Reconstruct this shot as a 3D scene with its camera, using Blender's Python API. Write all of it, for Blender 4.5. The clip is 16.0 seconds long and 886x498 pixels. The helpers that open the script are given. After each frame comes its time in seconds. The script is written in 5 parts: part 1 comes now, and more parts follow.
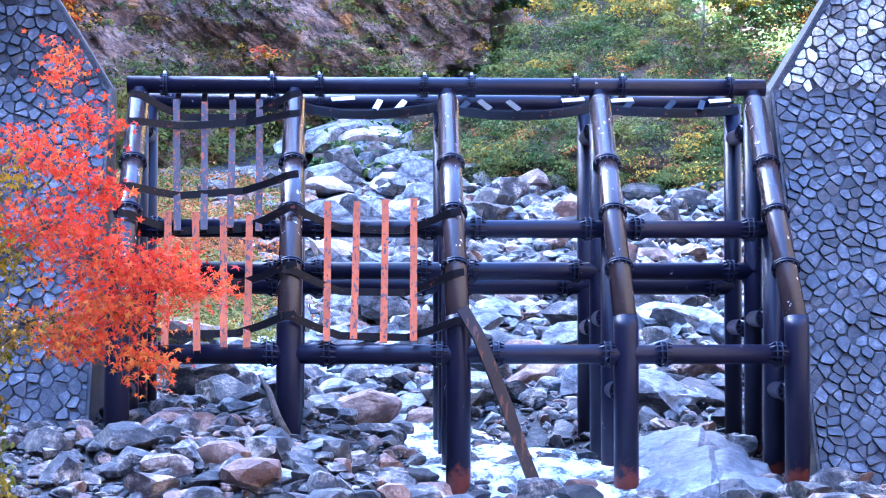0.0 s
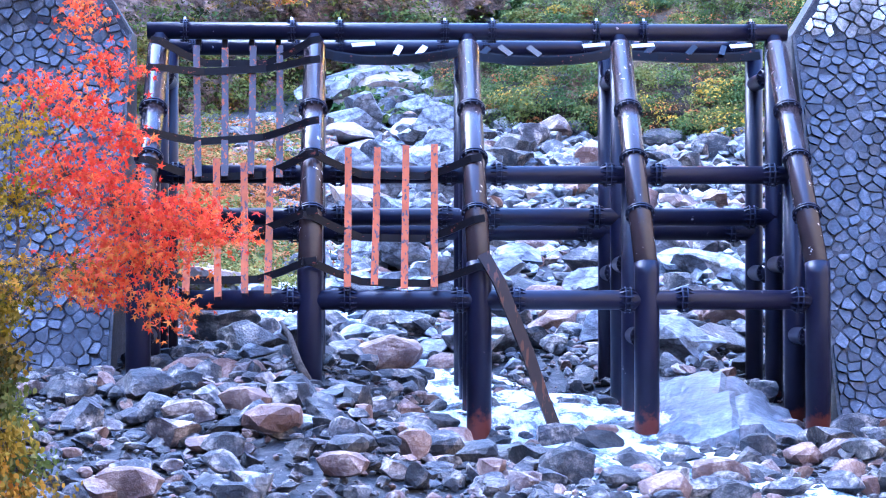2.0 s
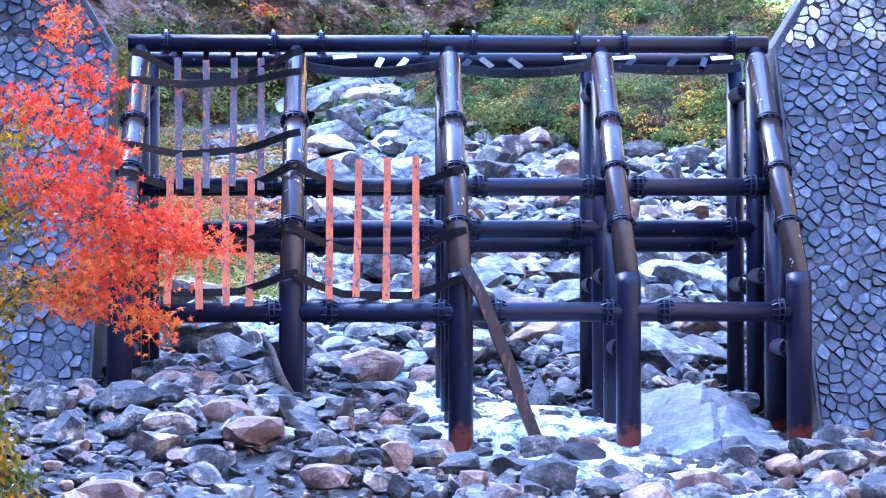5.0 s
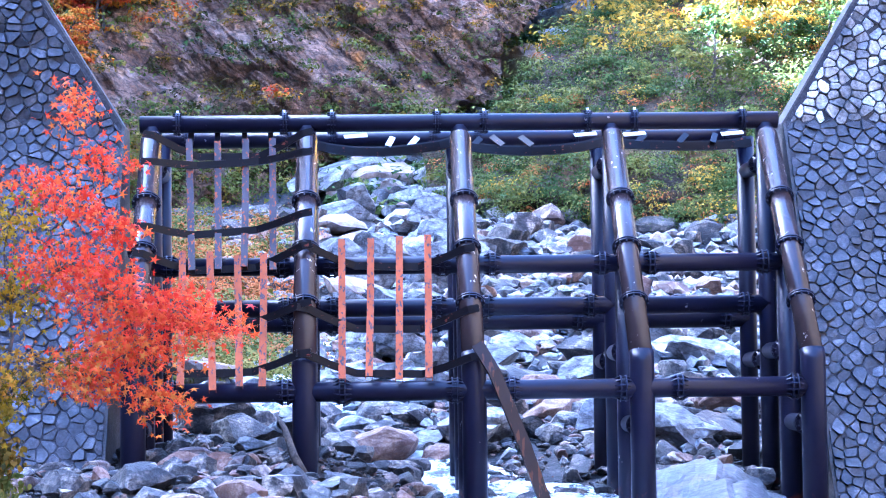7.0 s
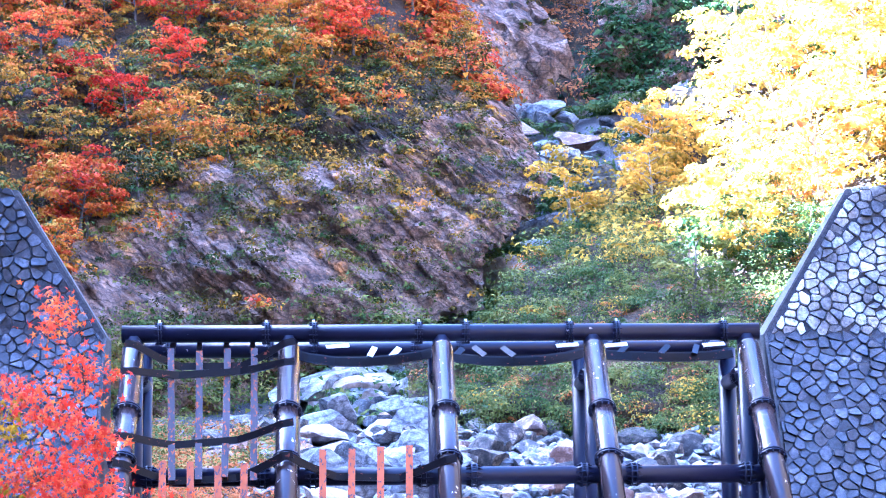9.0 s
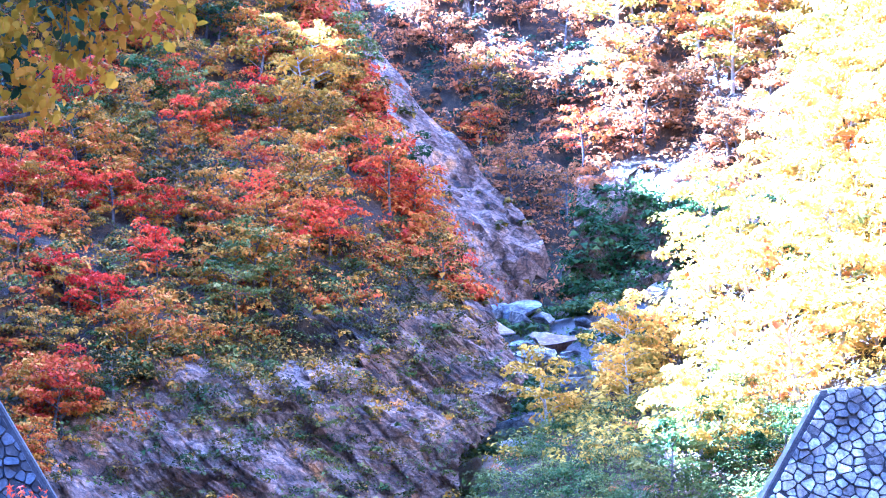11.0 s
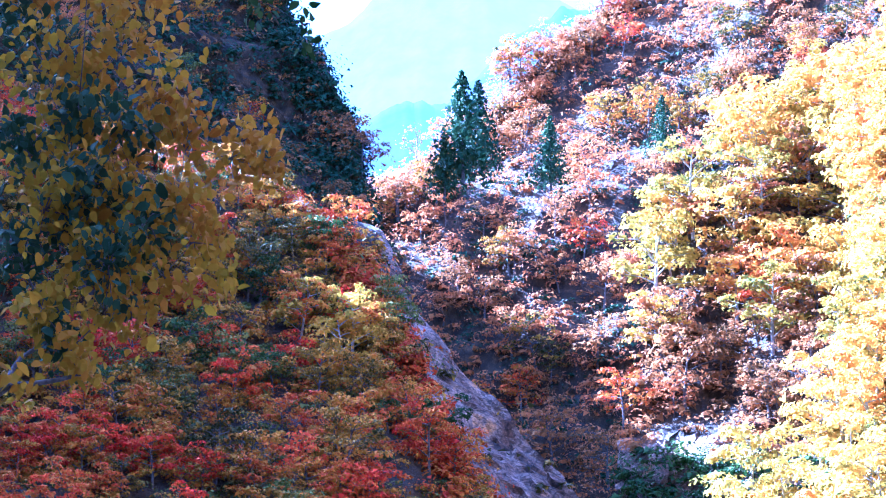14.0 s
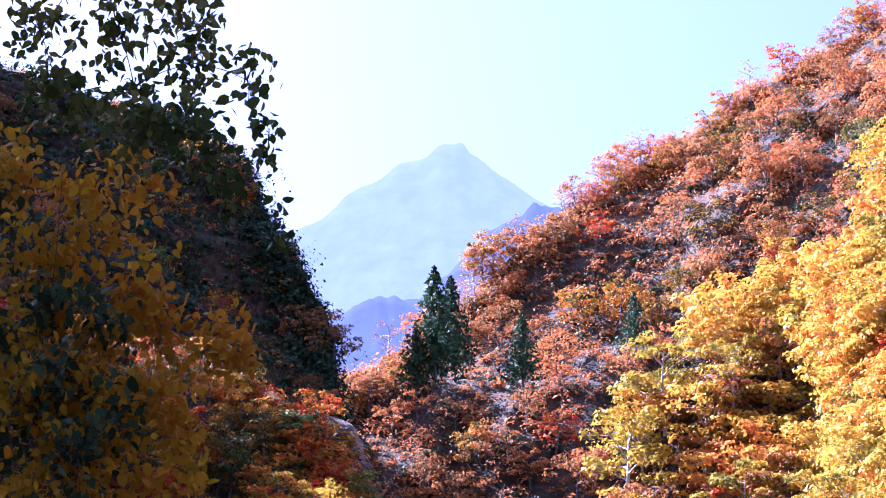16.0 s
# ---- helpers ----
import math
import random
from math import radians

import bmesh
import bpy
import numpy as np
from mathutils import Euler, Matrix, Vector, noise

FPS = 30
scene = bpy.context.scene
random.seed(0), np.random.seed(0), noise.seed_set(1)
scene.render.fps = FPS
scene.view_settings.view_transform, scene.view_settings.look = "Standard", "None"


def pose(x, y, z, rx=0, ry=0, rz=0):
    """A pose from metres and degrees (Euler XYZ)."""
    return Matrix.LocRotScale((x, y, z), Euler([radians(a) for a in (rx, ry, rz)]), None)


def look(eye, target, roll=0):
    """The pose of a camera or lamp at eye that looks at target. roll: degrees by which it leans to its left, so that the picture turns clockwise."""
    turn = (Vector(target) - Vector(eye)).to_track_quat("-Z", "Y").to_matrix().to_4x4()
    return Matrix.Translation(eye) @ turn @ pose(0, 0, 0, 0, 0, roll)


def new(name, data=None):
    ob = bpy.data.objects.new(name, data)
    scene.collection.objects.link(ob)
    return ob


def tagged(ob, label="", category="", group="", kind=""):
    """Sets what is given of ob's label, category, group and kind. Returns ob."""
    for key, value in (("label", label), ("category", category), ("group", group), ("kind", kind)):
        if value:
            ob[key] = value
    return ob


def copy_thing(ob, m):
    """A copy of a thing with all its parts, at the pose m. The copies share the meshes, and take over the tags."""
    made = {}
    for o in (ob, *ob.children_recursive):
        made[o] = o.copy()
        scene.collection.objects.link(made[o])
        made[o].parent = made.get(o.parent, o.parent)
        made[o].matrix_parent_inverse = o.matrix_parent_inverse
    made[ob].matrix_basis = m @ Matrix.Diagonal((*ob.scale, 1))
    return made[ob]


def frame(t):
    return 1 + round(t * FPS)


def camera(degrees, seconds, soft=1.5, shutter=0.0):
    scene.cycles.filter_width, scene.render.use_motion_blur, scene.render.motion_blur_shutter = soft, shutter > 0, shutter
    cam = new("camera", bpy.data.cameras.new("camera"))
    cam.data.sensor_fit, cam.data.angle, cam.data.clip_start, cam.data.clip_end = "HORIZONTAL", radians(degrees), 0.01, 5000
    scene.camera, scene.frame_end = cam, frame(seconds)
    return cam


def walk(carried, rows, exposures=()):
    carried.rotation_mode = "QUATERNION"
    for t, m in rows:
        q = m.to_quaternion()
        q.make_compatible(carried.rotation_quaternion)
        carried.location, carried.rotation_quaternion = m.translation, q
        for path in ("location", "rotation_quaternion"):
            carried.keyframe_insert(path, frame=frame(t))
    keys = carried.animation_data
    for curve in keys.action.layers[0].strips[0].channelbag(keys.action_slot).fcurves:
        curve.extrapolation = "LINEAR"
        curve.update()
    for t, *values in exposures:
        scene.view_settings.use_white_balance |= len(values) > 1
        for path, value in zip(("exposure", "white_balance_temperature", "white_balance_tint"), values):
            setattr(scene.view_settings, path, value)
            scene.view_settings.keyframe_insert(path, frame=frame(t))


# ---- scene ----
cam = camera(22.17, 16.0, soft=1.05)
EYE = 2.65
# seconds, yaw to the left, pitch up, roll, in degrees: the camera turns where it stands
TURNS = [
    (0.0, -2.625, 2.173, 0.045), (0.5, -2.734, 1.829, 0.119), (1.0, -2.568, 1.384, 0.47), (1.5, -2.208, 1.002, 0.497),
    (2.0, -2.102, 0.803, 0.001), (2.5, -2.321, 1.034, 0.122), (3.0, -2.428, 1.335, 0.099), (5.3, -2.558, 1.098, -0.109),
    (5.5, -2.35, 1.1, 0.0), (6.0, -2.068, 1.068, -0.147), (6.5, -1.933, 1.374, -0.287), (7.0, -2.27, 3.09, -0.7),
    (7.5, -2.495, 4.382, -0.904), (8.0, -2.601, 5.739, -0.951), (8.5, -2.661, 7.028, -0.993), (9.0, -2.789, 8.412, -0.574),
    (9.5, -2.933, 9.656, -0.391), (10.0, -3.11, 10.863, -0.281), (10.2, -3.457, 11.466, -0.401), (12.3, -3.417, 15.927, -0.657),
    (12.5, -3.461, 16.335, -0.559), (13.0, -3.451, 17.398, -0.466), (13.5, -3.261, 18.679, -0.462), (14.0, -2.45, 20.122, -0.318),
    (14.5, -1.824, 21.387, 0.326), (15.0, -2.025, 22.804, 0.325), (15.5, -2.76, 23.972, 0.259), (16.0, -3.241, 25.062, -0.258),
]
walk(cam, [(t, pose(0, 0, EYE, 0, 0, yaw) @ pose(0, 0, 0, 90 + pitch, 0, 0) @ pose(0, 0, 0, 0, 0, roll)) for t, yaw, pitch, roll in TURNS],
     exposures=[(0.0, 5.62, 4100, 18), (6.5, 5.62, 4100, 18), (9.0, 5.85, 3950, 22), (10.2, 5.95, 3750, 25), (12.5, 4.8, 3400, 26), (14.5, 4.1, 3650, 34), (16.0, 3.05, 4650, 47)])

# ---- light ----
SUN_AZ, SUN_EL = -64.0, 39.5          # degrees from ahead (to the right positive), and above the horizon
world = bpy.data.worlds.new("world")
scene.world = world
world.use_nodes = True
wn = world.node_tree.nodes
sky = wn.new("ShaderNodeTexSky")
sky.sky_type, sky.sun_disc = "NISHITA", False
sky.sun_elevation, sky.sun_rotation = radians(SUN_EL), radians(SUN_AZ)
sky.air_density, sky.dust_density, sky.ozone_density = 1.0, 4.5, 0.3
wn["Background"].inputs["Strength"].default_value = 0.05
world.node_tree.links.new(sky.outputs[0], wn["Background"].inputs["Color"])
sun = new("sun", bpy.data.lights.new("sun", "SUN"))
sun.data.energy, sun.data.angle, sun.data.color = 5.0, radians(0.53), (1.0, 0.93, 0.82)
sa, se = radians(SUN_AZ), radians(SUN_EL)
sun.matrix_world = look((0, 0, 100), Vector((0, 0, 100)) - Vector((math.sin(sa) * math.cos(se), math.cos(sa) * math.cos(se), math.sin(se))))

# ---- small helpers ----
rng = np.random.default_rng(7)


def build(name, verts, faces, mats=(), parent=None, smooth=False, label="", kind=""):
    """One mesh object from plain arrays."""
    me = bpy.data.meshes.new(name)
    me.from_pydata([tuple(v) for v in verts] if not isinstance(verts, np.ndarray) else verts.tolist(), [], faces if isinstance(faces, list) else faces.tolist())
    for m in (mats if isinstance(mats, (list, tuple)) else [mats]):
        me.materials.append(m)
    if smooth:
        me.polygons.foreach_set("use_smooth", np.ones(len(me.polygons), dtype=bool))
    me.update()
    ob = new(name, me)
    if parent:
        ob.parent = parent
    return tagged(ob, label, kind=kind)


def part(name, bm, material, parent, label=""):
    """One bmesh as one mesh object under a thing or a part."""
    me = bpy.data.meshes.new(name)
    bm.to_mesh(me)
    bm.free()
    me.materials.append(material)
    ob = new(name, me)
    ob.parent = parent
    return tagged(ob, label)


def empty(name, at=(0, 0, 0), label="", category="", group="", kind=""):
    ob = new(name)
    ob.location = at
    return tagged(ob, label, category, group, kind)


def step(a, b, v):
    s = np.clip((v - a) / (b - a), 0, 1)
    return s * s * (3 - 2 * s)


def lattice(ix, iy, iz, seed):
    h = (ix * 374761393 + iy * 668265263 + iz * 2147483647 + seed * 974634777) & 0xFFFFFFFF
    h = ((h ^ (h >> 13)) * 1274126177) & 0xFFFFFFFF
    return ((h ^ (h >> 16)) & 0xFFFF) / 65535.0


def vnoise(p, seed=0):
    """Value noise of an array of points, -1 to 1."""
    i = np.floor(p).astype(np.int64)
    f = p - i
    f = f * f * (3 - 2 * f)
    out = 0
    for dx in (0, 1):
        for dy in (0, 1):
            for dz in (0, 1):
                w = (f[:, 0] if dx else 1 - f[:, 0]) * (f[:, 1] if dy else 1 - f[:, 1]) * (f[:, 2] if dz else 1 - f[:, 2])
                out = out + w * lattice(i[:, 0] + dx, i[:, 1] + dy, i[:, 2] + dz, seed)
    return out * 2 - 1


def fbm(p, size, octaves=4, seed=0, gain=0.5):
    p = np.asarray(p, float) / size
    total, amp = 0, 1.0
    for o in range(octaves):
        total = total + amp * vnoise(p * 2 ** o + 17.3 * o, seed + o)
        amp *= gain
    return total


# ---- materials ----
def material(name):
    m = bpy.data.materials.new(name)
    m.use_nodes = True
    nt = m.node_tree
    return m, nt, nt.nodes["Principled BSDF"]


def ramp(nt, stops, mode="LINEAR"):
    r = nt.nodes.new("ShaderNodeValToRGB")
    r.color_ramp.interpolation = mode
    while len(r.color_ramp.elements) < len(stops):
        r.color_ramp.elements.new(0.5)
    for e, (pos, col) in zip(r.color_ramp.elements, stops):
        e.position, e.color = pos, (*col, 1)
    return r


def noise_node(nt, scale, detail=6, rough=0.6, coords=None):
    n = nt.nodes.new("ShaderNodeTexNoise")
    n.inputs["Scale"].default_value, n.inputs["Detail"].default_value, n.inputs["Roughness"].default_value = scale, detail, rough
    if coords:
        nt.links.new(coords, n.inputs["Vector"])
    return n


def mix(nt, fac, a, b, blend="MIX"):
    n = nt.nodes.new("ShaderNodeMix")
    n.data_type, n.blend_type = "RGBA", blend
    for socket, v in ((n.inputs[0], fac), (n.inputs[6], a), (n.inputs[7], b)):
        if isinstance(v, (int, float)):
            socket.default_value = v
        elif isinstance(v, tuple):
            socket.default_value = (*v, 1)
        else:
            nt.links.new(v, socket)
    return n.outputs[2]


def bump(nt, bsdf, height, strength, distance):
    b = nt.nodes.new("ShaderNodeBump")
    b.inputs["Strength"].default_value, b.inputs["Distance"].default_value = strength, distance
    nt.links.new(height, b.inputs["Height"])
    nt.links.new(b.outputs[0], bsdf.inputs["Normal"])


def rough_stone(name, stops, scale, grain, relief, rough=0.85, vary=0.0, tint=None, cracks=0.0):
    """Stone with patches, grain and relief; vary: how far pieces differ; tint: a second hue for some pieces."""
    m, nt, b = material(name)
    at = nt.nodes.new("ShaderNodeNewGeometry").outputs["Position"]
    big = noise_node(nt, scale, 5, 0.65, at)
    r = ramp(nt, stops)
    nt.links.new(big.outputs[0], r.inputs[0])
    fine = noise_node(nt, grain, 6, 0.7, at)
    shade = ramp(nt, [(0.34, (0.42, 0.42, 0.42)), (0.64, (1.4, 1.4, 1.4))])
    nt.links.new(fine.outputs[0], shade.inputs[0])
    col = mix(nt, 1.0, r.outputs[0], shade.outputs[0], "MULTIPLY")
    for scale_ in (cracks, cracks * 3.3) if cracks else ():
        bent = nt.nodes.new("ShaderNodeVectorMath")
        bent.operation = "MULTIPLY_ADD"
        nt.links.new(fine.outputs["Color"], bent.inputs[0])
        bent.inputs[1].default_value = (0.35 / scale_,) * 3
        lay = nt.nodes.new("ShaderNodeMapping")
        lay.inputs["Rotation"].default_value, lay.inputs["Scale"].default_value = (0.5, 0.7, 0.3), (1.0, 0.7, 2.3)
        nt.links.new(at, lay.inputs["Vector"])
        nt.links.new(lay.outputs[0], bent.inputs[2])
        cell = nt.nodes.new("ShaderNodeTexVoronoi")
        cell.feature = "DISTANCE_TO_EDGE"
        cell.inputs["Scale"].default_value = scale_
        nt.links.new(bent.outputs[0], cell.inputs["Vector"])
        deep = 0.3 if scale_ == cracks else 0.62
        line = ramp(nt, [(0.0, (deep, deep * 0.95, deep * 0.92)), (0.03, (0.5 + deep / 2,) * 3), (0.1, (1.05, 1.05, 1.05))])
        nt.links.new(cell.outputs["Distance"], line.inputs[0])
        col = mix(nt, 1.0, col, line.outputs[0], "MULTIPLY")
    if vary:
        info = nt.nodes.new("ShaderNodeObjectInfo")
        geo = nt.nodes.new("ShaderNodeNewGeometry")
        add = nt.nodes.new("ShaderNodeMath")
        add.operation = "ADD"
        nt.links.new(info.outputs["Random"], add.inputs[0])
        nt.links.new(geo.outputs["Random Per Island"], add.inputs[1])
        fr = nt.nodes.new("ShaderNodeMath")
        fr.operation = "FRACT"
        nt.links.new(add.outputs[0], fr.inputs[0])
        v = ramp(nt, [(0.0, (1 - vary,) * 3), (0.6, (0.85,) * 3), (1.0, (1 + vary,) * 3)])
        nt.links.new(fr.outputs[0], v.inputs[0])
        col = mix(nt, 1.0, col, v.outputs[0], "MULTIPLY")
        if tint:
            pick = ramp(nt, [(0.0, (0, 0, 0)), (0.74, (0, 0, 0)), (0.9, (1.2, 1.2, 1.2))])
            nt.links.new(fr.outputs[0], pick.inputs[0])
            patch = nt.nodes.new("ShaderNodeMath")
            patch.operation = "MULTIPLY"
            nt.links.new(pick.outputs[0], patch.inputs[0])
            nt.links.new(big.outputs[0], patch.inputs[1])
            col = mix(nt, patch.outputs[0], col, tint)
    nt.links.new(col, b.inputs["Base Color"])
    b.inputs["Roughness"].default_value = rough
    bump(nt, b, fine.outputs[0], 0.6, relief)
    return m


def leafy(name, stops, through_light=0.35, rough=0.6, shift=-0.66, tree=0.45, leaf=0.18):
    """Leaves: hue by leaf and by tree, lit through from behind."""
    m, nt, b = material(name)
    geo, info = nt.nodes.new("ShaderNodeNewGeometry"), nt.nodes.new("ShaderNodeObjectInfo")
    patch = noise_node(nt, 0.5, 4, 0.6, geo.outputs["Position"])
    w = nt.nodes.new("ShaderNodeMath")
    w.operation = "MULTIPLY_ADD"
    nt.links.new(geo.outputs["Random Per Island"], w.inputs[0])
    w.inputs[1].default_value = leaf
    w2 = nt.nodes.new("ShaderNodeMath")
    w2.operation = "MULTIPLY_ADD"
    nt.links.new(patch.outputs[0], w2.inputs[0])
    w2.inputs[1].default_value, w2.inputs[2].default_value = 1.45, shift + 0.035
    nt.links.new(w2.outputs[0], w.inputs[2])
    w3 = nt.nodes.new("ShaderNodeMath")
    w3.operation = "MULTIPLY_ADD"
    nt.links.new(info.outputs["Random"], w3.inputs[0])
    w3.inputs[1].default_value = tree
    nt.links.new(w.outputs[0], w3.inputs[2])
    r = ramp(nt, stops)
    nt.links.new(w3.outputs[0], r.inputs[0])
    nt.links.new(r.outputs[0], b.inputs["Base Color"])
    b.inputs["Roughness"].default_value = rough
    b.inputs["Specular IOR Level"].default_value = 0.08
    t = nt.nodes.new("ShaderNodeBsdfTranslucent")
    nt.links.new(r.outputs[0], t.inputs["Color"])
    mx = nt.nodes.new("ShaderNodeMixShader")
    mx.inputs[0].default_value = through_light
    nt.links.new(b.outputs[0], mx.inputs[1])
    nt.links.new(t.outputs[0], mx.inputs[2])
    nt.links.new(mx.outputs[0], nt.nodes["Material Output"].inputs["Surface"])
    return m


def steel(name, base, worn, worn_at, rust_foot=False, rough=0.42, sheen=0.5, chip=(1.0, 1.0, 1.0)):
    m, nt, b = material(name)
    geo = nt.nodes.new("ShaderNodeNewGeometry")
    at = geo.outputs["Position"]
    big = noise_node(nt, 1.3, 5, 0.6, at)
    r = ramp(nt, [(0.3, base), (0.75, tuple(c * 1.7 for c in base))])
    nt.links.new(big.outputs[0], r.inputs[0])
    stretch = nt.nodes.new("ShaderNodeMapping")
    stretch.inputs["Scale"].default_value = chip
    nt.links.new(at, stretch.inputs["Vector"])
    chips = noise_node(nt, 5.0, 5, 0.62, stretch.outputs[0])
    cr = ramp(nt, [(worn_at, (0, 0, 0)), (worn_at + 0.03, (1, 1, 1))])
    nt.links.new(chips.outputs[0], cr.inputs[0])
    col = mix(nt, cr.outputs[0], r.outputs[0], worn)
    if rust_foot:
        xyz = nt.nodes.new("ShaderNodeSeparateXYZ")
        nt.links.new(at, xyz.inputs[0])
        edge = nt.nodes.new("ShaderNodeMath")
        edge.operation = "MULTIPLY_ADD"
        nt.links.new(chips.outputs[0], edge.inputs[0])
        edge.inputs[1].default_value = -1.1
        nt.links.new(xyz.outputs["Z"], edge.inputs[2])
        line = nt.nodes.new("ShaderNodeMapRange")
        line.inputs[1].default_value, line.inputs[2].default_value = -0.25, -0.05
        line.inputs[3].default_value, line.inputs[4].default_value = 0.42, 0.0
        nt.links.new(edge.outputs[0], line.inputs[0])
        col = mix(nt, line.outputs[0], col, (0.32, 0.075, 0.025))
    nt.links.new(col, b.inputs["Base Color"])
    b.inputs["Roughness"].default_value = rough
    b.inputs["Specular IOR Level"].default_value = sheen
    fine = noise_node(nt, 40.0, 3, 0.5, at)
    bump(nt, b, fine.outputs[0], 0.15, 0.01)
    return m


PIPE = steel("painted_steel", (0.0075, 0.007, 0.017), (0.40, 0.35, 0.33), 0.71, True, 0.36, 0.22)
LEANING = steel("weathered_leg_steel", (0.028, 0.018, 0.017), (0.62, 0.56, 0.52), 0.655, False, 0.25, 0.45, (1.6, 1.6, 0.6))
STRAP = steel("rusty_strap_steel", (0.006, 0.005, 0.006), (0.16, 0.045, 0.025), 0.64, False, 0.4, 0.14, (2.0, 3.0, 3.0))
RUSTED = steel("rusted_steel", (0.018, 0.011, 0.011), (0.10, 0.038, 0.02), 0.56, False, 0.42, 0.3, (2.4, 2.4, 0.5))
SLAT = steel("red_slat_paint", (0.20, 0.048, 0.012), (0.05, 0.038, 0.042), 0.56, False, 0.6, 0.1, (3.4, 2.0, 0.6))
SLATGREY = steel("worn_slat_paint", (0.035, 0.03, 0.034), (0.24, 0.055, 0.01), 0.57, False, 0.6, 0.12, (3.4, 2.0, 0.6))
CHIP = steel("bare_zinc", (0.55, 0.55, 0.57), (0.3, 0.3, 0.3), 0.7, False, 0.5)
ROCK = rough_stone("boulder_stone", [(0.34, (0.012, 0.013, 0.018)), (0.48, (0.060, 0.058, 0.063)), (0.64, (0.47, 0.40, 0.32))], 2.6, 19.0, 0.12, 0.5, 0.85, (0.23, 0.10, 0.045), cracks=2.0)
PALE = rough_stone("pale_bedrock", [(0.3, (0.06, 0.065, 0.08)), (0.48, (0.28, 0.29, 0.31)), (0.72, (0.66, 0.65, 0.62))], 1.1, 5.0, 0.14, 0.65, 0.5, (0.34, 0.22, 0.14), cracks=0.7)
BED = rough_stone("river_gravel", [(0.3, (0.01, 0.01, 0.011)), (0.55, (0.045, 0.043, 0.042)), (0.75, (0.16, 0.145, 0.125))], 5.0, 17.0, 0.14, 0.8, cracks=5.0)
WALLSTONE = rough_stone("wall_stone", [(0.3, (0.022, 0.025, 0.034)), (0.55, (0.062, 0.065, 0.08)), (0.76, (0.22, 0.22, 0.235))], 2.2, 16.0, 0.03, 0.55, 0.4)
CONCRETE = rough_stone("wall_concrete", [(0.3, (0.03, 0.028, 0.027)), (0.6, (0.085, 0.08, 0.078)), (0.8, (0.17, 0.16, 0.15))], 0.9, 22.0, 0.01, 0.8)
# paler stone, used only on the right wing above the steel's top
UPPERSTONE = rough_stone("pale_wall_stone", [(0.34, (0.10, 0.10, 0.105)), (0.46, (0.32, 0.32, 0.325)), (0.60, (0.68, 0.67, 0.66))], 0.9, 16.0, 0.03, 0.7, 0.4)
MORTAR = rough_stone("wall_joint", [(0.3, (0.02, 0.02, 0.025)), (0.7, (0.06, 0.06, 0.07))], 2.0, 20.0, 0.01, 0.9)
CLIFF = rough_stone("cliff_rock", [(0.34, (0.03, 0.017, 0.011)), (0.43, (0.13, 0.068, 0.035)), (0.50, (0.18, 0.115, 0.078)), (0.58, (0.30, 0.205, 0.145)), (0.68, (0.52, 0.26, 0.085))], 0.5, 3.2, 0.5, 0.8, cracks=0.8)
SLABMAT = rough_stone("washed_concrete", [(0.3, (0.06, 0.062, 0.07)), (0.55, (0.19, 0.195, 0.21)), (0.75, (0.36, 0.36, 0.37))], 2.6, 9.0, 0.03, 0.35)
SLOPE = rough_stone("slope_soil", [(0.3, (0.012, 0.009, 0.005)), (0.5, (0.04, 0.025, 0.01)), (0.72, (0.13, 0.068, 0.02))], 0.7, 7.0, 0.4, 0.95)
BARK = rough_stone("bark", [(0.3, (0.04, 0.032, 0.027)), (0.7, (0.15, 0.13, 0.11))], 6.0, 30.0, 0.02, 0.9)
PALEBARK = rough_stone("pale_bark", [(0.3, (0.22, 0.2, 0.17)), (0.7, (0.42, 0.39, 0.34))], 4.0, 30.0, 0.02, 0.85)

RED = leafy("red_maple_leaves", [(0.0, (0.36, 0.24, 0.03)), (0.25, (0.60, 0.23, 0.03)), (0.5, (0.68, 0.12, 0.02)), (0.75, (0.66, 0.055, 0.018)), (1.0, (0.42, 0.03, 0.015))], 0.4, shift=-0.56, leaf=0.45)
AUTUMN = leafy("mixed_autumn_leaves", [(0.0, (0.024, 0.036, 0.009)), (0.22, (0.07, 0.06, 0.013)), (0.34, (0.25, 0.16, 0.014)), (0.48, (0.48, 0.25, 0.014)), (0.62, (0.48, 0.14, 0.014)), (0.82, (0.42, 0.045, 0.012)), (1.0, (0.32, 0.02, 0.012))], 0.2, shift=-0.68, tree=0.62)
GOLD = leafy("golden_leaves", [(0.0, (0.10, 0.11, 0.02)), (0.25, (0.36, 0.26, 0.02)), (0.55, (0.58, 0.36, 0.025)), (0.8, (0.56, 0.22, 0.02)), (1.0, (0.42, 0.12, 0.02))], 0.3, tree=0.6)
RUSSET = leafy("russet_leaves", [(0.0, (0.08, 0.055, 0.018)), (0.25, (0.20, 0.10, 0.03)), (0.5, (0.40, 0.17, 0.045)), (0.75, (0.48, 0.15, 0.04)), (1.0, (0.50, 0.27, 0.06))], shift=-0.6)
ALDER = leafy("yellow_brown_leaves", [(0.0, (0.025, 0.04, 0.004)), (0.2, (0.10, 0.085, 0.004)), (0.36, (0.37, 0.245, 0.003)), (0.54, (0.42, 0.21, 0.003)), (0.7, (0.30, 0.10, 0.003)), (0.85, (0.18, 0.05, 0.004)), (1.0, (0.08, 0.02, 0.004))], 0.4, shift=-0.64)
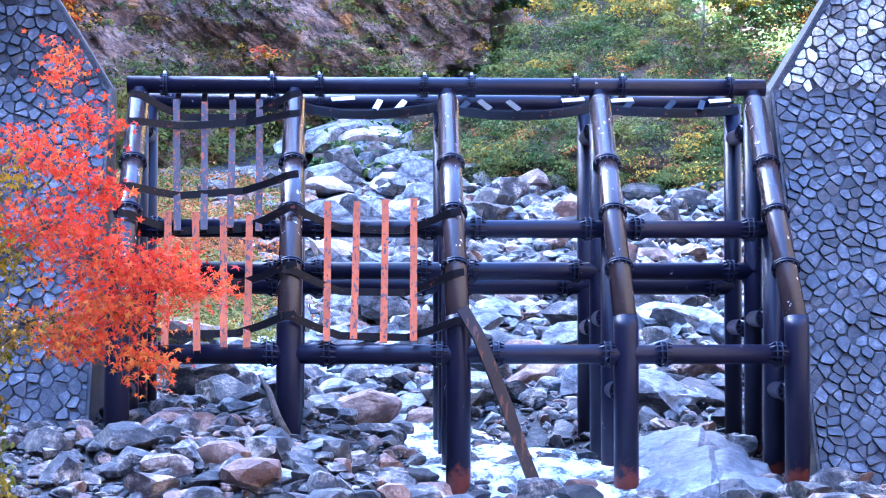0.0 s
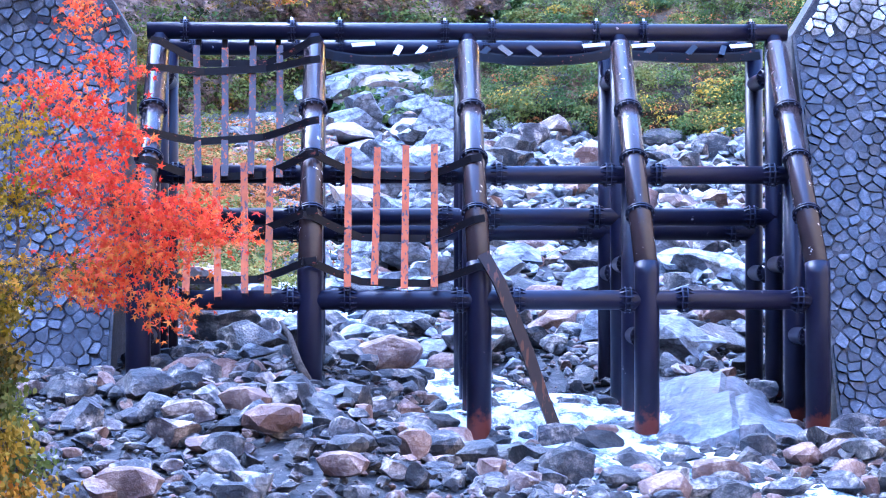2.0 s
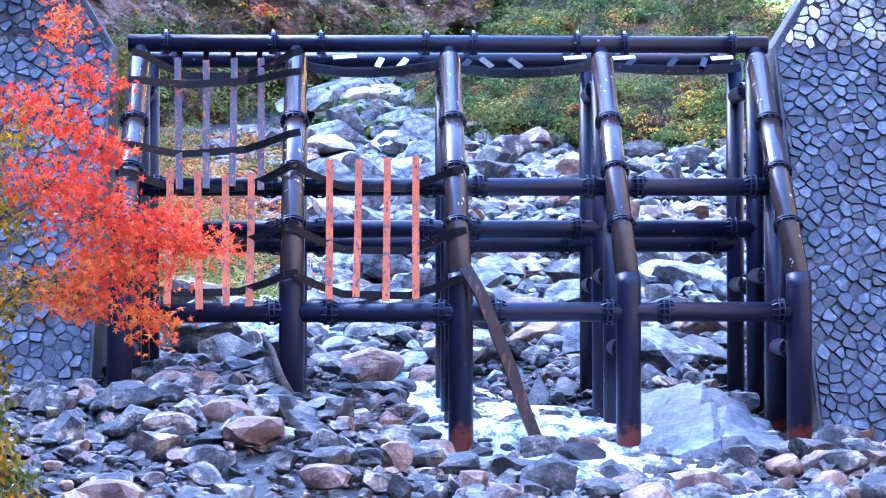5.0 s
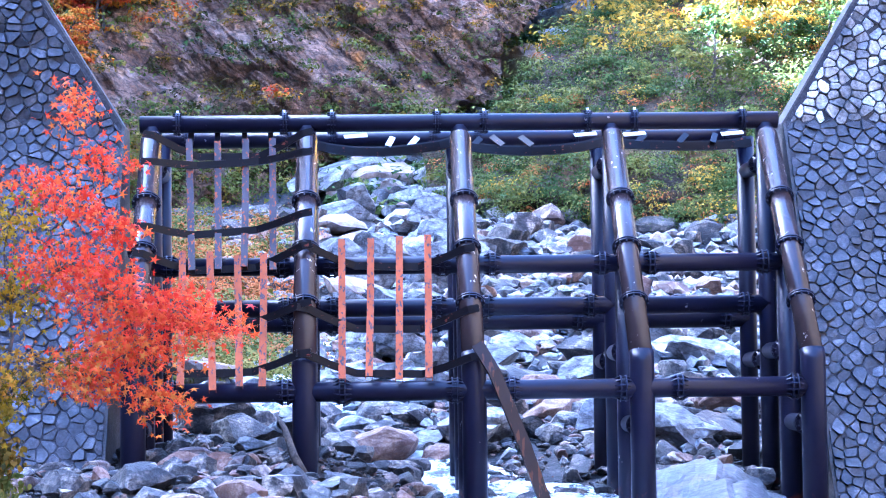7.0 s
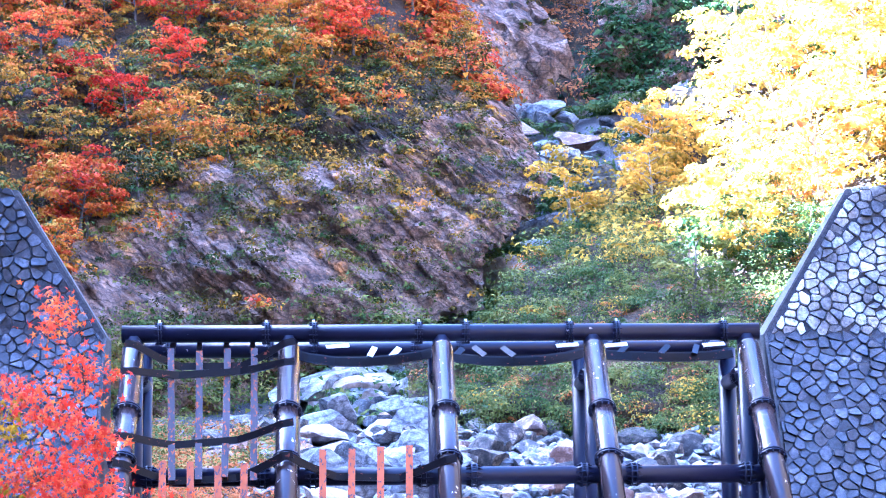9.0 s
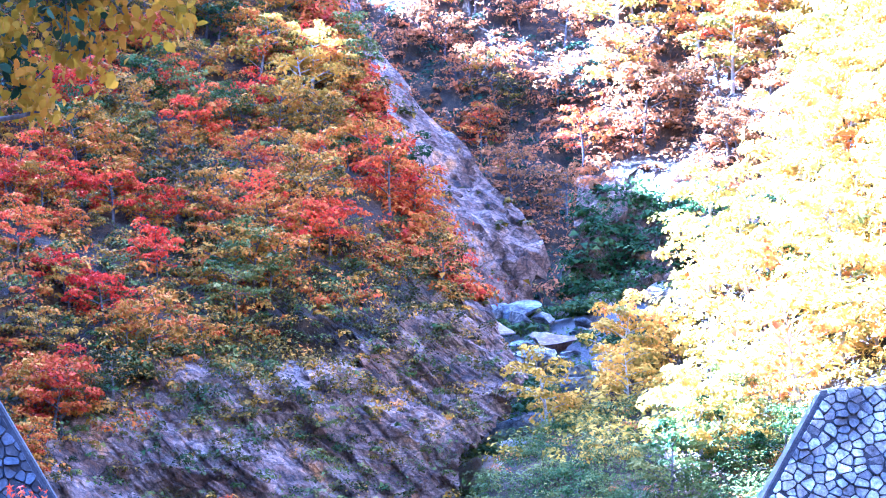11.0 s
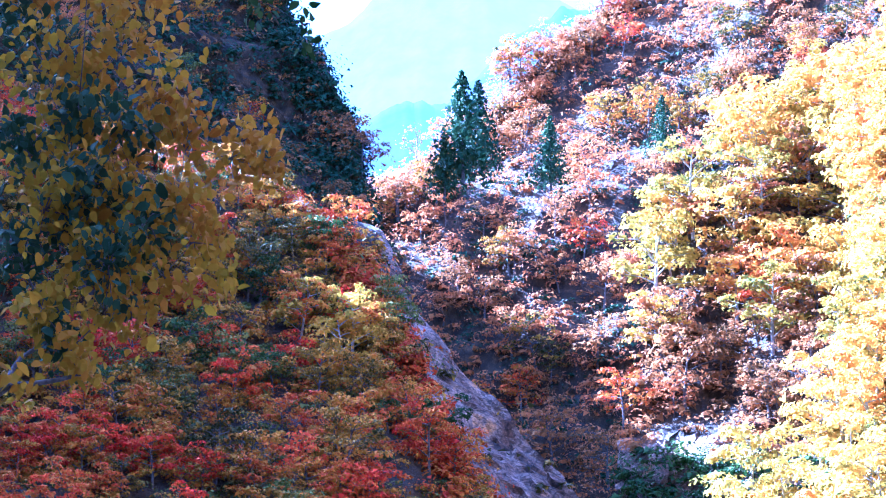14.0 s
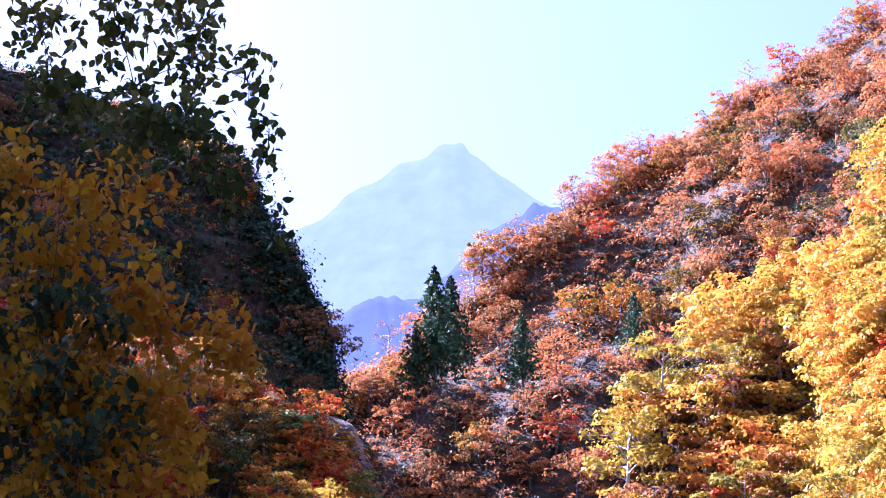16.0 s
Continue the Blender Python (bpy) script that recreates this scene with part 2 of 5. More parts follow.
GREEN = leafy("shrub_leaves", [(0.0, (0.024, 0.052, 0.014)), (0.3, (0.062, 0.10, 0.02)), (0.55, (0.19, 0.19, 0.035)), (1.0, (0.40, 0.28, 0.06))], 0.22, shift=-0.78)
# dark green of firs; also stands in for shade inside the alder's crown
FIRSHADE = leafy("fir_needles_and_leaf_shade", [(0.0, (0.02, 0.04, 0.018)), (0.6, (0.04, 0.075, 0.03)), (1.0, (0.07, 0.10, 0.04))], 0.15)

# ---- the ground: one sheet from the near bank up the stream bed ----
def channel(y):
    """Middle line of the stream."""
    return np.interp(y, [-60, 20, 28, 33, 37, 41, 46, 52, 62, 80, 100], [9, 7.2, 6.0, 5.0, 4.2, 2.6, 0.6, -1.6, -1.4, -0.6, 1.5])


def bed(x, y):
    x, y = np.asarray(x, float), np.asarray(y, float)
    z = np.interp(y, [-80, 0, 18, 30, 37, 43.5, 60, 85, 95, 110, 130, 160, 175, 200, 420], [-3.5, -1.2, -0.55, -0.15, 0.0, 0.72, 3.2, 7.7, 9.6, 14, 22, 35, 37, 30, 20])
    z = z + 0.95 * step(1.6, -0.6, x) * step(47, 38, y) * step(25, 35, y)
    z = z - 0.28 * np.exp(-((x - channel(y)) / 1.7) ** 2)
    z = z + 0.05 * np.maximum(0, x - 9) ** 1.4 * step(46, 60, y) + 0.05 * np.maximum(0, -5 - x) ** 1.4 * step(46, 60, y)
    z = z + 2.0 * step(-2.5, -6.0, x) * step(30, 12, y) + 1.9 * step(9, 3, np.hypot(x, y)) + 1.2 * step(12, 18, x) * step(34, 26, y)
    p = np.stack([x, y, 0 * x], -1).reshape(-1, 3)
    n = fbm(p, 3.2, 4, 3).reshape(x.shape)
    return z + 0.11 * n * (1 + 0.02 * np.maximum(0, y - 45))


def grid_faces(nu, nv):
    i = np.arange(nu - 1)[:, None] * nv + np.arange(nv - 1)[None, :]
    return np.stack([i, i + 1, i + nv + 1, i + nv], -1).reshape(-1, 4)


gx = np.concatenate([np.linspace(-400, -30, 16), np.linspace(-24, 24, 150), np.linspace(30, 400, 16)])
gy = np.concatenate([np.linspace(-300, -10, 14), np.linspace(0, 28, 40), np.linspace(28.4, 62, 130), np.linspace(63, 110, 60), np.linspace(115, 420, 40)])
GX, GY = np.meshgrid(gx, gy, indexing="ij")
ground = build("ground", np.stack([GX, GY, bed(GX, GY)], -1).reshape(-1, 3), grid_faces(len(gx), len(gy))[:, ::-1], BED, smooth=True, kind="structure",
               label="gravel bed of a mountain stream between wooded banks")


# ---- the sides of the gorge ----
def slope(name, edge, far, near_d, edge_d, grow, mat, label, nu=110, nv=110, amp=3.0, size=22.0, jag=0.35, rocky=None, power=1.3, span=None):
    """A hillside seen from the eye: from bearing `far` to an outer edge (rows of elevation, bearing, in degrees); it lies near_d metres off
    at `far`, edge_d at its edge, and draws back by `grow` metres for each degree of height. Returns the object and a picker of places on it."""
    els = [e for e, a in edge]
    azs = [a for e, a in edge]
    side = 1 if azs[0] > far else -1
    us = np.concatenate([np.linspace(0, 1, nu), [1.0, 1.0, 1.0]])
    el = np.linspace(els[0], els[-1], nv)
    if span:
        us[:nu] = np.interp(us[:nu], [0, 0.15, 1], [0, span[0], 1])
        el = np.interp(np.linspace(0, 1, nv), [0, 0.06, 0.76, 1], [els[0], span[1], span[2], els[-1]])
    back = np.concatenate([np.zeros(nu), [8.0, 25.0, 60.0]])
    tuck = np.concatenate([np.zeros(nu), [0.5, 1.1, 2.0]])

    def place(u, e, bk=0.0, tk=0.0):
        e0 = np.interp(e, els, azs)
        pe = np.stack([e * 1.7, 0 * e + far, 0 * e], -1).reshape(-1, 3)
        e0 = e0 + jag * fbm(pe, 1.6, 4, 11).reshape(e.shape)
        az = np.radians(far + (e0 - far) * u - side * tk)
        d = near_d + (edge_d - near_d) * np.clip(u, 0, 1) ** power + grow * (e - els[0]) + bk
        p = np.stack([d * np.sin(az), d * np.cos(az), EYE + d * np.tan(np.radians(e))], -1)
        flat = p.reshape(-1, 3)
        n = fbm(flat * (1, 1, 0.8), size, 5, 21, 0.55) + 0.5 * np.abs(fbm(flat, size * 0.35, 3, 31))
        shift = (amp * n).reshape(e.shape)
        if rocky is not None:
            ledge = np.abs(fbm(flat * (1.0, 1.0, 0.45) + flat[:, [2, 0, 1]] * 0.6, size * 0.22, 4, 41)).reshape(e.shape)
            bedding = flat @ np.array([0.74, 0.25, 0.62]) + 0.55 * fbm(flat, 5.0, 3, 43)
            steps = np.abs((bedding / 1.5) % 1.0 - 0.35) + 0.6 * np.abs((bedding / 0.47) % 1.0 - 0.4)
            qa, qb, qc = bedding / 1.1, flat @ np.array([-0.62, 0.1, 0.77]) / 2.7, flat @ np.array([0.2, 0.9, -0.3]) / 2.2
            wob = 0.35 * fbm(flat, 2.4, 2, 57)
            blocks = 0
            for k, wt in ((0.42, 1.0), (1.0, 0.8), (2.3, 0.5), (4.9, 0.25)):
                blocks = blocks + wt * lattice(*(np.floor(v * k + wob).astype(np.int64) for v in (qa, qb, qc)), 77)
            shift = shift + 0.2 * amp * ledge * rocky(az * 57.2958, e)
            crag = 0.33 * amp * blocks.reshape(e.shape) - 0.06 * amp * steps.reshape(e.shape) + 0.06 * amp * fbm(flat, 1.7, 4, 47).reshape(e.shape)
        p[..., 0] += shift * np.sin(az)
        p[..., 1] += shift * np.cos(az)
        if rocky is not None:
            # broken blocks stand out of the face, ledges above and steps to the side
            p += (crag * rocky(az * 57.2958, e))[..., None] * np.array([-0.55 * side, -0.62, 0.5])
        return p

    U, E = np.meshgrid(us, el, indexing="ij")
    B, _ = np.meshgrid(back, el, indexing="ij")
    T, _ = np.meshgrid(tuck, el, indexing="ij")
    P = place(U, E, B, T)
    faces = grid_faces(nu + 3, nv)
    if side > 0:
        faces = faces[:, ::-1]
    ob = build(name, P.reshape(-1, 3), faces, list(mat) if isinstance(mat, (list, tuple)) else [mat], smooth=False, kind="structure", label=label)
    if rocky is not None:
        c = np.stack([U[:-1, :-1], E[:-1, :-1]], -1).reshape(-1, 2)
        azm = far + (np.interp(c[:, 1], els, azs) - far) * c[:, 0]
        pick = rocky(azm, c[:, 1]) + 0.25 * fbm(P[:-1, :-1].reshape(-1, 3), 9.0, 3, 51) > 0.5
        ob.data.polygons.foreach_set("material_index", pick.astype(np.int32))

    def picker(n, lo=0.0, hi=99.0, u0=0.0, u1=1.0):
        u = rng.uniform(u0, u1, n)
        e = rng.uniform(max(lo, els[0]), min(hi, els[-1]), n)
        e0 = np.interp(e, els, azs)
        return place(u, e), far + (e0 - far) * u, e
    return ob, picker


def left_rock(az, el):
    r = step(-8.5, -5.5, az) * step(13.5, 8.5, el - 0.35 * az) * step(3.0, 4.2, el)
    return np.clip(r * 0.95 + 0.45 * step(2.5, 5.0, az) * step(14, 11, el), 0, 1)


L1_EDGE = [(0.5, -3.4), (2, -2.6), (4, -1.0), (5.8, 2.0), (6.8, 4.0), (7.8, 4.5), (10, 5.9), (11, 5.2), (12, 4.8), (13.5, 4.0), (15, 2.6), (17, 2.0), (18.7, 1.4), (20, 0.6), (21.3, -0.6), (22.2, -3), (23.2, -8), (24, -14)]
L2_EDGE = [(9, 4.6), (11, 5.2), (12, 5.8), (13.3, 6.46), (14, 5.9), (15.8, 4.4), (17.9, 2.2), (20.6, 0.9), (20.9, 0.6)]
L3_EDGE = [(17, 1.2), (20.8, 0.75), (21.6, 0.45), (23.2, 0.2), (25.2, -1.25), (27, -2.6), (27.8, -4), (28.2, -6), (28.6, -9.5), (29, -14)]
R1_EDGE = [(1.6, 10.5), (2.5, 9.3), (3, 6.5), (3.5, 4.0), (4.3, 1.9), (5.5, 1.8), (6.2, 3.4), (7, 4.3), (7.8, 4.8), (8.8, 5.8), (9.9, 7.0), (11, 8.5), (12, 9.4), (12.8, 10.2), (13.4, 11.2), (14, 12.0), (15.5, 12.6), (17, 13.1), (19.5, 13.7), (21, 13.6), (23, 13.9), (25, 15.0), (26.5, 16.3), (28, 17.8)]
R2_EDGE = [(9.5, 6.3), (11, 6.4), (13.3, 6.6), (15.4, 6.8), (17.5, 7.8), (19, 7.8), (20.4, 8.4), (21.5, 9.7), (22.4, 11.2), (23.2, 13)]
R3_EDGE = [(8, -1), (20, -1), (21.8, 0.3), (22.3, 1.6), (23.2, 3.1), (24.2, 4.0), (25.8, 6.05), (27.1, 8.8), (28.6, 12.1), (30.0, 16.1), (31.5, 20)]
hill_left, pick_l1 = slope("hillside_left", L1_EDGE, -15, 80, 90, 2.4, (SLOPE, CLIFF), "steep shaded hillside with bare purple-brown rock below autumn shrubs", 330, 340, 3.2, 20, 0.25, left_rock, span=(0.3, 2.5, 14.0))
spur_left, pick_l2 = slope("rock_spur", L2_EDGE, -8, 150, 172, 2.0, (SLOPE, CLIFF), "bare grey rock spur above the gorge", 90, 110, 4.5, 30, 0.15, lambda a, e: 0 * a + step(0.2, 1.6, a) * 0.9)
mount_left, pick_l3 = slope("mountain_left", L3_EDGE, -15, 215, 235, 3.0, (SLOPE, CLIFF), "dark shaded mountainside with steep rocky ridge", 110, 110, 8, 45, 0.2, lambda a, e: 0.3 + 0 * a)
hill_right, pick_r1 = slope("hillside_right", R1_EDGE, 19, 66, 84, 3.2, (SLOPE, CLIFF), "sunlit hillside under golden trees, with green shrubs at its foot", 130, 130, 2.2, 18, 0.15,
                            lambda a, e: 0.9 * step(8.3, 9.0, a) * step(11.5, 10.5, a) * step(6.0, 7.0, e) * step(10.0, 8.6, e))
spur_right, pick_r2 = slope("rock_shoulder", R2_EDGE, 18, 175, 182, 3.0, (SLOPE, CLIFF), "shaded rock shoulder with russet shrubs and a sunlit crest", 90, 100, 5, 30, 0.2, lambda a, e: step(16.5, 14.0, e) * 0.9)
hill_far, pick_r3 = slope("hillside_far", R3_EDGE, 21, 270, 320, 5.0, (SLOPE, CLIFF), "far wooded hillside closing the gorge, russet and blue-shaded", 110, 110, 9, 60, 0.12, lambda a, e: 0 * a)


def ridge(name, rows, d, low, mat, label, depth, seed, rough):
    """A far mountain: a crest (bearing, elevation) with a face that falls towards the eye."""
    n, m = 220, 46
    az = np.linspace(rows[0][0], rows[-1][0], n)
    top = np.interp(az, [r[0] for r in rows], [r[1] for r in rows])
    top = top + rough * fbm(np.stack([az, 0 * az, 0 * az], -1), 0.7, 5, seed)
    v = np.linspace(0, 1, m)
    A, V = np.meshgrid(az, v, indexing="ij")
    E = low + (top[:, None] - low) * V
    D = d - depth * (1 - V)
    flat = np.stack([A * 40, E * 40, 0 * A], -1).reshape(-1, 3)
    D = D + depth * 0.016 * (fbm(flat, 45, 5, seed + 5) + np.abs(fbm(flat + flat[:, [1, 0, 2]] * 0.5, 22, 5, seed + 9))).reshape(A.shape) * (1 - V) ** 0.5
    P = np.stack([D * np.sin(np.radians(A)), D * np.cos(np.radians(A)), EYE + D * np.tan(np.radians(E))], -1)
    Pb = P[:, -1:, :] * np.array([1.25, 1.25, 0.3])
    P = np.concatenate([P, Pb], 1)
    return build(name, P.reshape(-1, 3), grid_faces(n, m + 1)[:, ::-1], mat, smooth=True, kind="structure", label=label)


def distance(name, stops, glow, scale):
    """Far backdrop; the bright hazy air before it is put in as emission."""
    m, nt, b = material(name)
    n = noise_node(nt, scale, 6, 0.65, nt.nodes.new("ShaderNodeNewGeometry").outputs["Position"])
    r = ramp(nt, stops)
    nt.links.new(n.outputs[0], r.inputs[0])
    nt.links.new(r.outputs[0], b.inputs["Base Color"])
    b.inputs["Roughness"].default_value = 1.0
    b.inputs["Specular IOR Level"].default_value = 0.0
    haze_glow = ramp(nt, [(0.38, tuple(0.95 * c for c in glow[:3])), (0.5, glow[:3]), (0.62, tuple(1.05 * c for c in glow[:3]))])
    nt.links.new(n.outputs[0], haze_glow.inputs[0])
    nt.links.new(haze_glow.outputs[0], b.inputs["Emission Color"])
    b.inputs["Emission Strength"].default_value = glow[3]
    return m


# pale blue haze is painted on as a glow over near-black rock
FAR1 = distance("far_peak_haze_glow", [(0.3, (0.004, 0.005, 0.006)), (0.7, (0.010, 0.009, 0.009))], (0.46, 0.56, 0.76, 0.175), 0.04)
FAR2 = distance("far_ridge_haze_glow", [(0.3, (0.005, 0.005, 0.006)), (0.7, (0.014, 0.013, 0.012))], (0.38, 0.47, 0.78, 0.105), 0.06)
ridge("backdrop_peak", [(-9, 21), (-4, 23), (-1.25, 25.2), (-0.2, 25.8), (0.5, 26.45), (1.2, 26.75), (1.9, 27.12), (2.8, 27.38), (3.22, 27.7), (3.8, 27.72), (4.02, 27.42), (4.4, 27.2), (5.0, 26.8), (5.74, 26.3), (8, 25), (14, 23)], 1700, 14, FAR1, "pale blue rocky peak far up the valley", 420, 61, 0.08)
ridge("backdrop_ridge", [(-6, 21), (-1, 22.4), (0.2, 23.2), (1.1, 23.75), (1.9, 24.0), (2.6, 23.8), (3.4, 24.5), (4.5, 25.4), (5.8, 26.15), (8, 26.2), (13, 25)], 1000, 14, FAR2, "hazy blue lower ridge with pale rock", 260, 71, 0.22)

# unseen mountainsides, added to close the valley, shade its floor and narrow the sky
hy = np.linspace(-220, 430, 131)
hv = np.linspace(0, 1, 30)
HY, HV = np.meshgrid(hy, hv, indexing="ij")
hx = -24 - 4 * step(30, 60, HY) - (HV ** 0.9) * 48
crest = np.interp(HY, [-220, 30, 66, 79, 106, 122, 132, 140, 151, 166, 206, 246, 286, 345, 430], [92, 93, 90, 90, 97, 100, 99, 100, 109, 116, 130, 150, 178, 204, 216])
hz = -4 + HV ** 1.15 * (crest + 4)
hn = fbm(np.stack([hx, HY, hz], -1).reshape(-1, 3), 26, 4, 81).reshape(HY.shape)
build("valley_side_left", np.stack([hx + 3 * hn * (1 - HV), HY, hz + 2.5 * hn * (1 - HV)], -1).reshape(-1, 3), grid_faces(131, 30)[:, ::-1], SLOPE, kind="structure", label="unseen valley side beyond the stream's bank, blocking the sun")
hx2 = 28 + (HV ** 0.9) * 70
# raised beside the eye to cut more of the sky light
tall = np.interp(HY - 150, [-370, 40, 100, 280], [135, 135, 60, 60])
build("valley_side_right", np.stack([hx2 - 3 * hn, HY - 150, bed(28 + 0 * HY, HY - 150) - 2 + HV * tall], -1).reshape(-1, 3), grid_faces(131, 30), SLOPE, kind="structure", label="unseen valley side across the stream, narrowing the sky")

# another unseen one, added behind the eye to cut the sky light
bx = np.linspace(-160, 160, 60)
BX, BV = np.meshgrid(bx, hv, indexing="ij")
bn = fbm(np.stack([BX, BV * 120, 0 * BX], -1).reshape(-1, 3), 26, 4, 83).reshape(BX.shape)
build("valley_side_back", np.stack([BX, -70 - BV * 90 + 4 * bn, -4 + BV * 125 + 3 * bn], -1).reshape(-1, 3), grid_faces(60, 30), SLOPE, kind="structure", label="unseen valley side behind the eye, narrowing the sky")

# ---- dam wings: battered walls faced with stone ----
FACE_TOP_Y, FACE_FOOT_Y, FACE_TOP_Z, FACE_FOOT_Z = 41.35, 37.2, 7.15, 0.0
CREST_Z = 9.95


def face_y(z):
    """Depth of the wall's downstream face at height z; upright above the steel's top."""
    return np.where(z < FACE_TOP_Z, FACE_FOOT_Y + (FACE_TOP_Y - FACE_FOOT_Y) * (z - FACE_FOOT_Z) / (FACE_TOP_Z - FACE_FOOT_Z), FACE_TOP_Y + 0.12 * (z - FACE_TOP_Z))


def clip(poly, px, py, nx, ny):
    """Keeps the part of a polygon where (p - (px, py)) . n <= 0."""
    out = []
    for k in range(len(poly)):
        a, b = poly[k - 1], poly[k]
        da = (a[0] - px) * nx + (a[1] - py) * ny
        db = (b[0] - px) * nx + (b[1] - py) * ny
        if (da <= 0) != (db <= 0):
            s = da / (da - db)
            out.append((a[0] + s * (b[0] - a[0]), a[1] + s * (b[1] - a[1])))
        if db <= 0:
            out.append(b)
    return out


def wing(name, x_in, sgn, x_out, label, stones_to, seed):
    """One wing: its body with a sloped shoulder, a smooth arris strip and stone facing. sgn: which way is outwards."""
    thing = empty(name, (0, 0, 0), label, "dam wall", kind="structure")
    shoulder = 1.7
    zs = [-1.6, 2.5, FACE_TOP_Z, FACE_TOP_Z + 0.03, CREST_Z, CREST_Z + 0.35]
    xin = [x_in, x_in, x_in, x_in, x_in + sgn * shoulder, x_in + sgn * (abs(x_out - x_in))]
    bm = bmesh.new()
    rows = []
    for z, xi in zip(zs[:5], xin[:5]):
        y = float(face_y(np.array(z)))
        zo = z if z < CREST_Z else CREST_Z + 0.35
        rows.append([bm.verts.new(c) for c in ((xi, y, z), (x_out, y, zo), (x_out, 42.3, zo), (xi, 42.3, z))])
    for a, b in zip(rows, rows[1:]):
        for k in range(4):
            bm.faces.new((a[k], a[(k + 1) % 4], b[(k + 1) % 4], b[k]))
    bm.faces.new(rows[-1])
    bm.faces.new(rows[0][::-1])
    bmesh.ops.recalc_face_normals(bm, faces=bm.faces)
    part("body", bm, CONCRETE, thing, "concrete wall core with weathered smooth edge")
    # stone pieces in a cell pattern over the face
    r = random.Random(seed)
    w, h = 0.30, 0.148
    nx, nz = int(stones_to / w) + 2, int((CREST_Z + 0.3) / h) + 6
    seeds = {}
    for i in range(-1, nx):
        for j in range(-4, nz):
            seeds[i, j] = ((i + 0.5 * (j % 2) + r.uniform(-0.4, 0.4)) * w, (j + r.uniform(-0.24, 0.24)) * h)
    polys = []
    for (i, j), (sx, sz) in seeds.items():
        poly = [(sx - w, sz - 2 * h), (sx + w, sz - 2 * h), (sx + w, sz + 2 * h), (sx - w, sz + 2 * h)]
        for di in (-2, -1, 0, 1, 2):
            for dj in (-2, -1, 0, 1, 2):
                o = seeds.get((i + di, j + dj))
                if o and (di or dj):
                    mx_, mz_ = (sx + o[0]) / 2, (sz + o[1]) / 2
                    nx_, nz_ = o[0] - sx, o[1] - sz
                    ln = math.hypot(nx_, nz_)
                    poly = clip(poly, mx_ - nx_ / ln * 0.006, mz_ - nz_ / ln * 0.006, nx_, nz_)
                    if len(poly) < 3:
                        break
            if len(poly) < 3:
                break
        if len(poly) < 3:
            continue
        # keep to the face: inside the arris strip, under the shoulder, above the footing
        poly = clip(poly, 0.05, 0, -1, 0)
        if len(poly) > 2:
            poly = clip(poly, 0.085, FACE_TOP_Z - 0.05, -(CREST_Z - FACE_TOP_Z), shoulder)
        if len(poly) > 2:
            poly = clip(poly, 0, CREST_Z - 0.06, -0.05, 1)
        if len(poly) < 3:
            continue
        area = abs(sum(poly[k - 1][0] * poly[k][1] - poly[k][0] * poly[k - 1][1] for k in range(len(poly)))) / 2
        if area < 0.006:
            continue
        polys.append(poly)
    joined_v, joined_f, joined_m = [], [], []
    polys.sort(key=lambda p: p[0][0])
    for idx, poly in enumerate(polys):
        cx = sum(p[0] for p in poly) / len(poly)
        cz = sum(p[1] for p in poly) / len(poly)
        # round the corners off
        poly = [((1 - u) * a[0] + u * b[0], (1 - u) * a[1] + u * b[1]) for a, b in zip(poly, poly[1:] + poly[:1]) for u in (0.15, 0.85)]
        lift = r.uniform(0.02, 0.08)
        tx, tz = r.uniform(-0.3, 0.3), r.uniform(-0.45, 0.35)
        vs = []
        for scale, out in ((1.0, -0.02), (0.88, lift)):
            for px, pz in poly:
                qx, qz = cx + (px - cx) * scale, cz + (pz - cz) * scale
                proud = out + (tx * (qx - cx) + tz * (qz - cz) if out > 0 else 0)
                vs.append((x_in + sgn * qx, float(face_y(np.array(qz))) - proud, qz))
        m = len(poly)
        fs = [(a * m + k, a * m + (k + 1) % m, (a + 1) * m + (k + 1) % m, (a + 1) * m + k) for a in (0,) for k in range(m)] + [tuple(range(m, 2 * m))]
        if idx < 290:
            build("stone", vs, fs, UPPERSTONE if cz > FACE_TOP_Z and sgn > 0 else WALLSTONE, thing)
        else:
            base = len(joined_v)
            joined_v += vs
            joined_f += [tuple(base + q for q in f) for f in fs]
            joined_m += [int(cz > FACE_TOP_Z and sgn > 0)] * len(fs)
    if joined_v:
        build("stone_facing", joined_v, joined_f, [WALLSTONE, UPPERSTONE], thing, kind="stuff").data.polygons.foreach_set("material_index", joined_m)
    # dark joint bed just proud of the core
    js = []
    for z in (-1.5, FACE_TOP_Z - 0.02, FACE_TOP_Z + 0.05, CREST_Z - 0.12):
        inner = 0.05 if z < FACE_TOP_Z + 0.1 else shoulder - 0.02
        for q in (inner, stones_to):
            js.append((x_in + sgn * q, float(face_y(np.array(z))) - 0.006, z))
    build("joint_bed", js, [(0, 1, 3, 2), (2, 3, 5, 4), (4, 5, 7, 6)], MORTAR, thing)
    return thing


wing("dam_wing_right", 7.96, 1, 26.0, "stone-faced concrete dam wing with a sloped shoulder", 3.4, 5)
wing("dam_wing_left", -4.16, -1, -26.0, "stone-faced concrete dam wing in deep shade behind a maple", 2.9, 6)

# ---- the steel pipe grille of the dam ----
COLS = [-3.65, -0.83, 1.97, 4.76, 7.62]
ROW_A, ROW_B, ROW_C, ROW_D = 37.4, 39.4, 41.4, 43.5
grille = empty("steel_slit_dam", (2, 40, 0), "dark brown steel pipe grille dam standing in a stream", "slit dam")
bpy.context.view_layer.update()


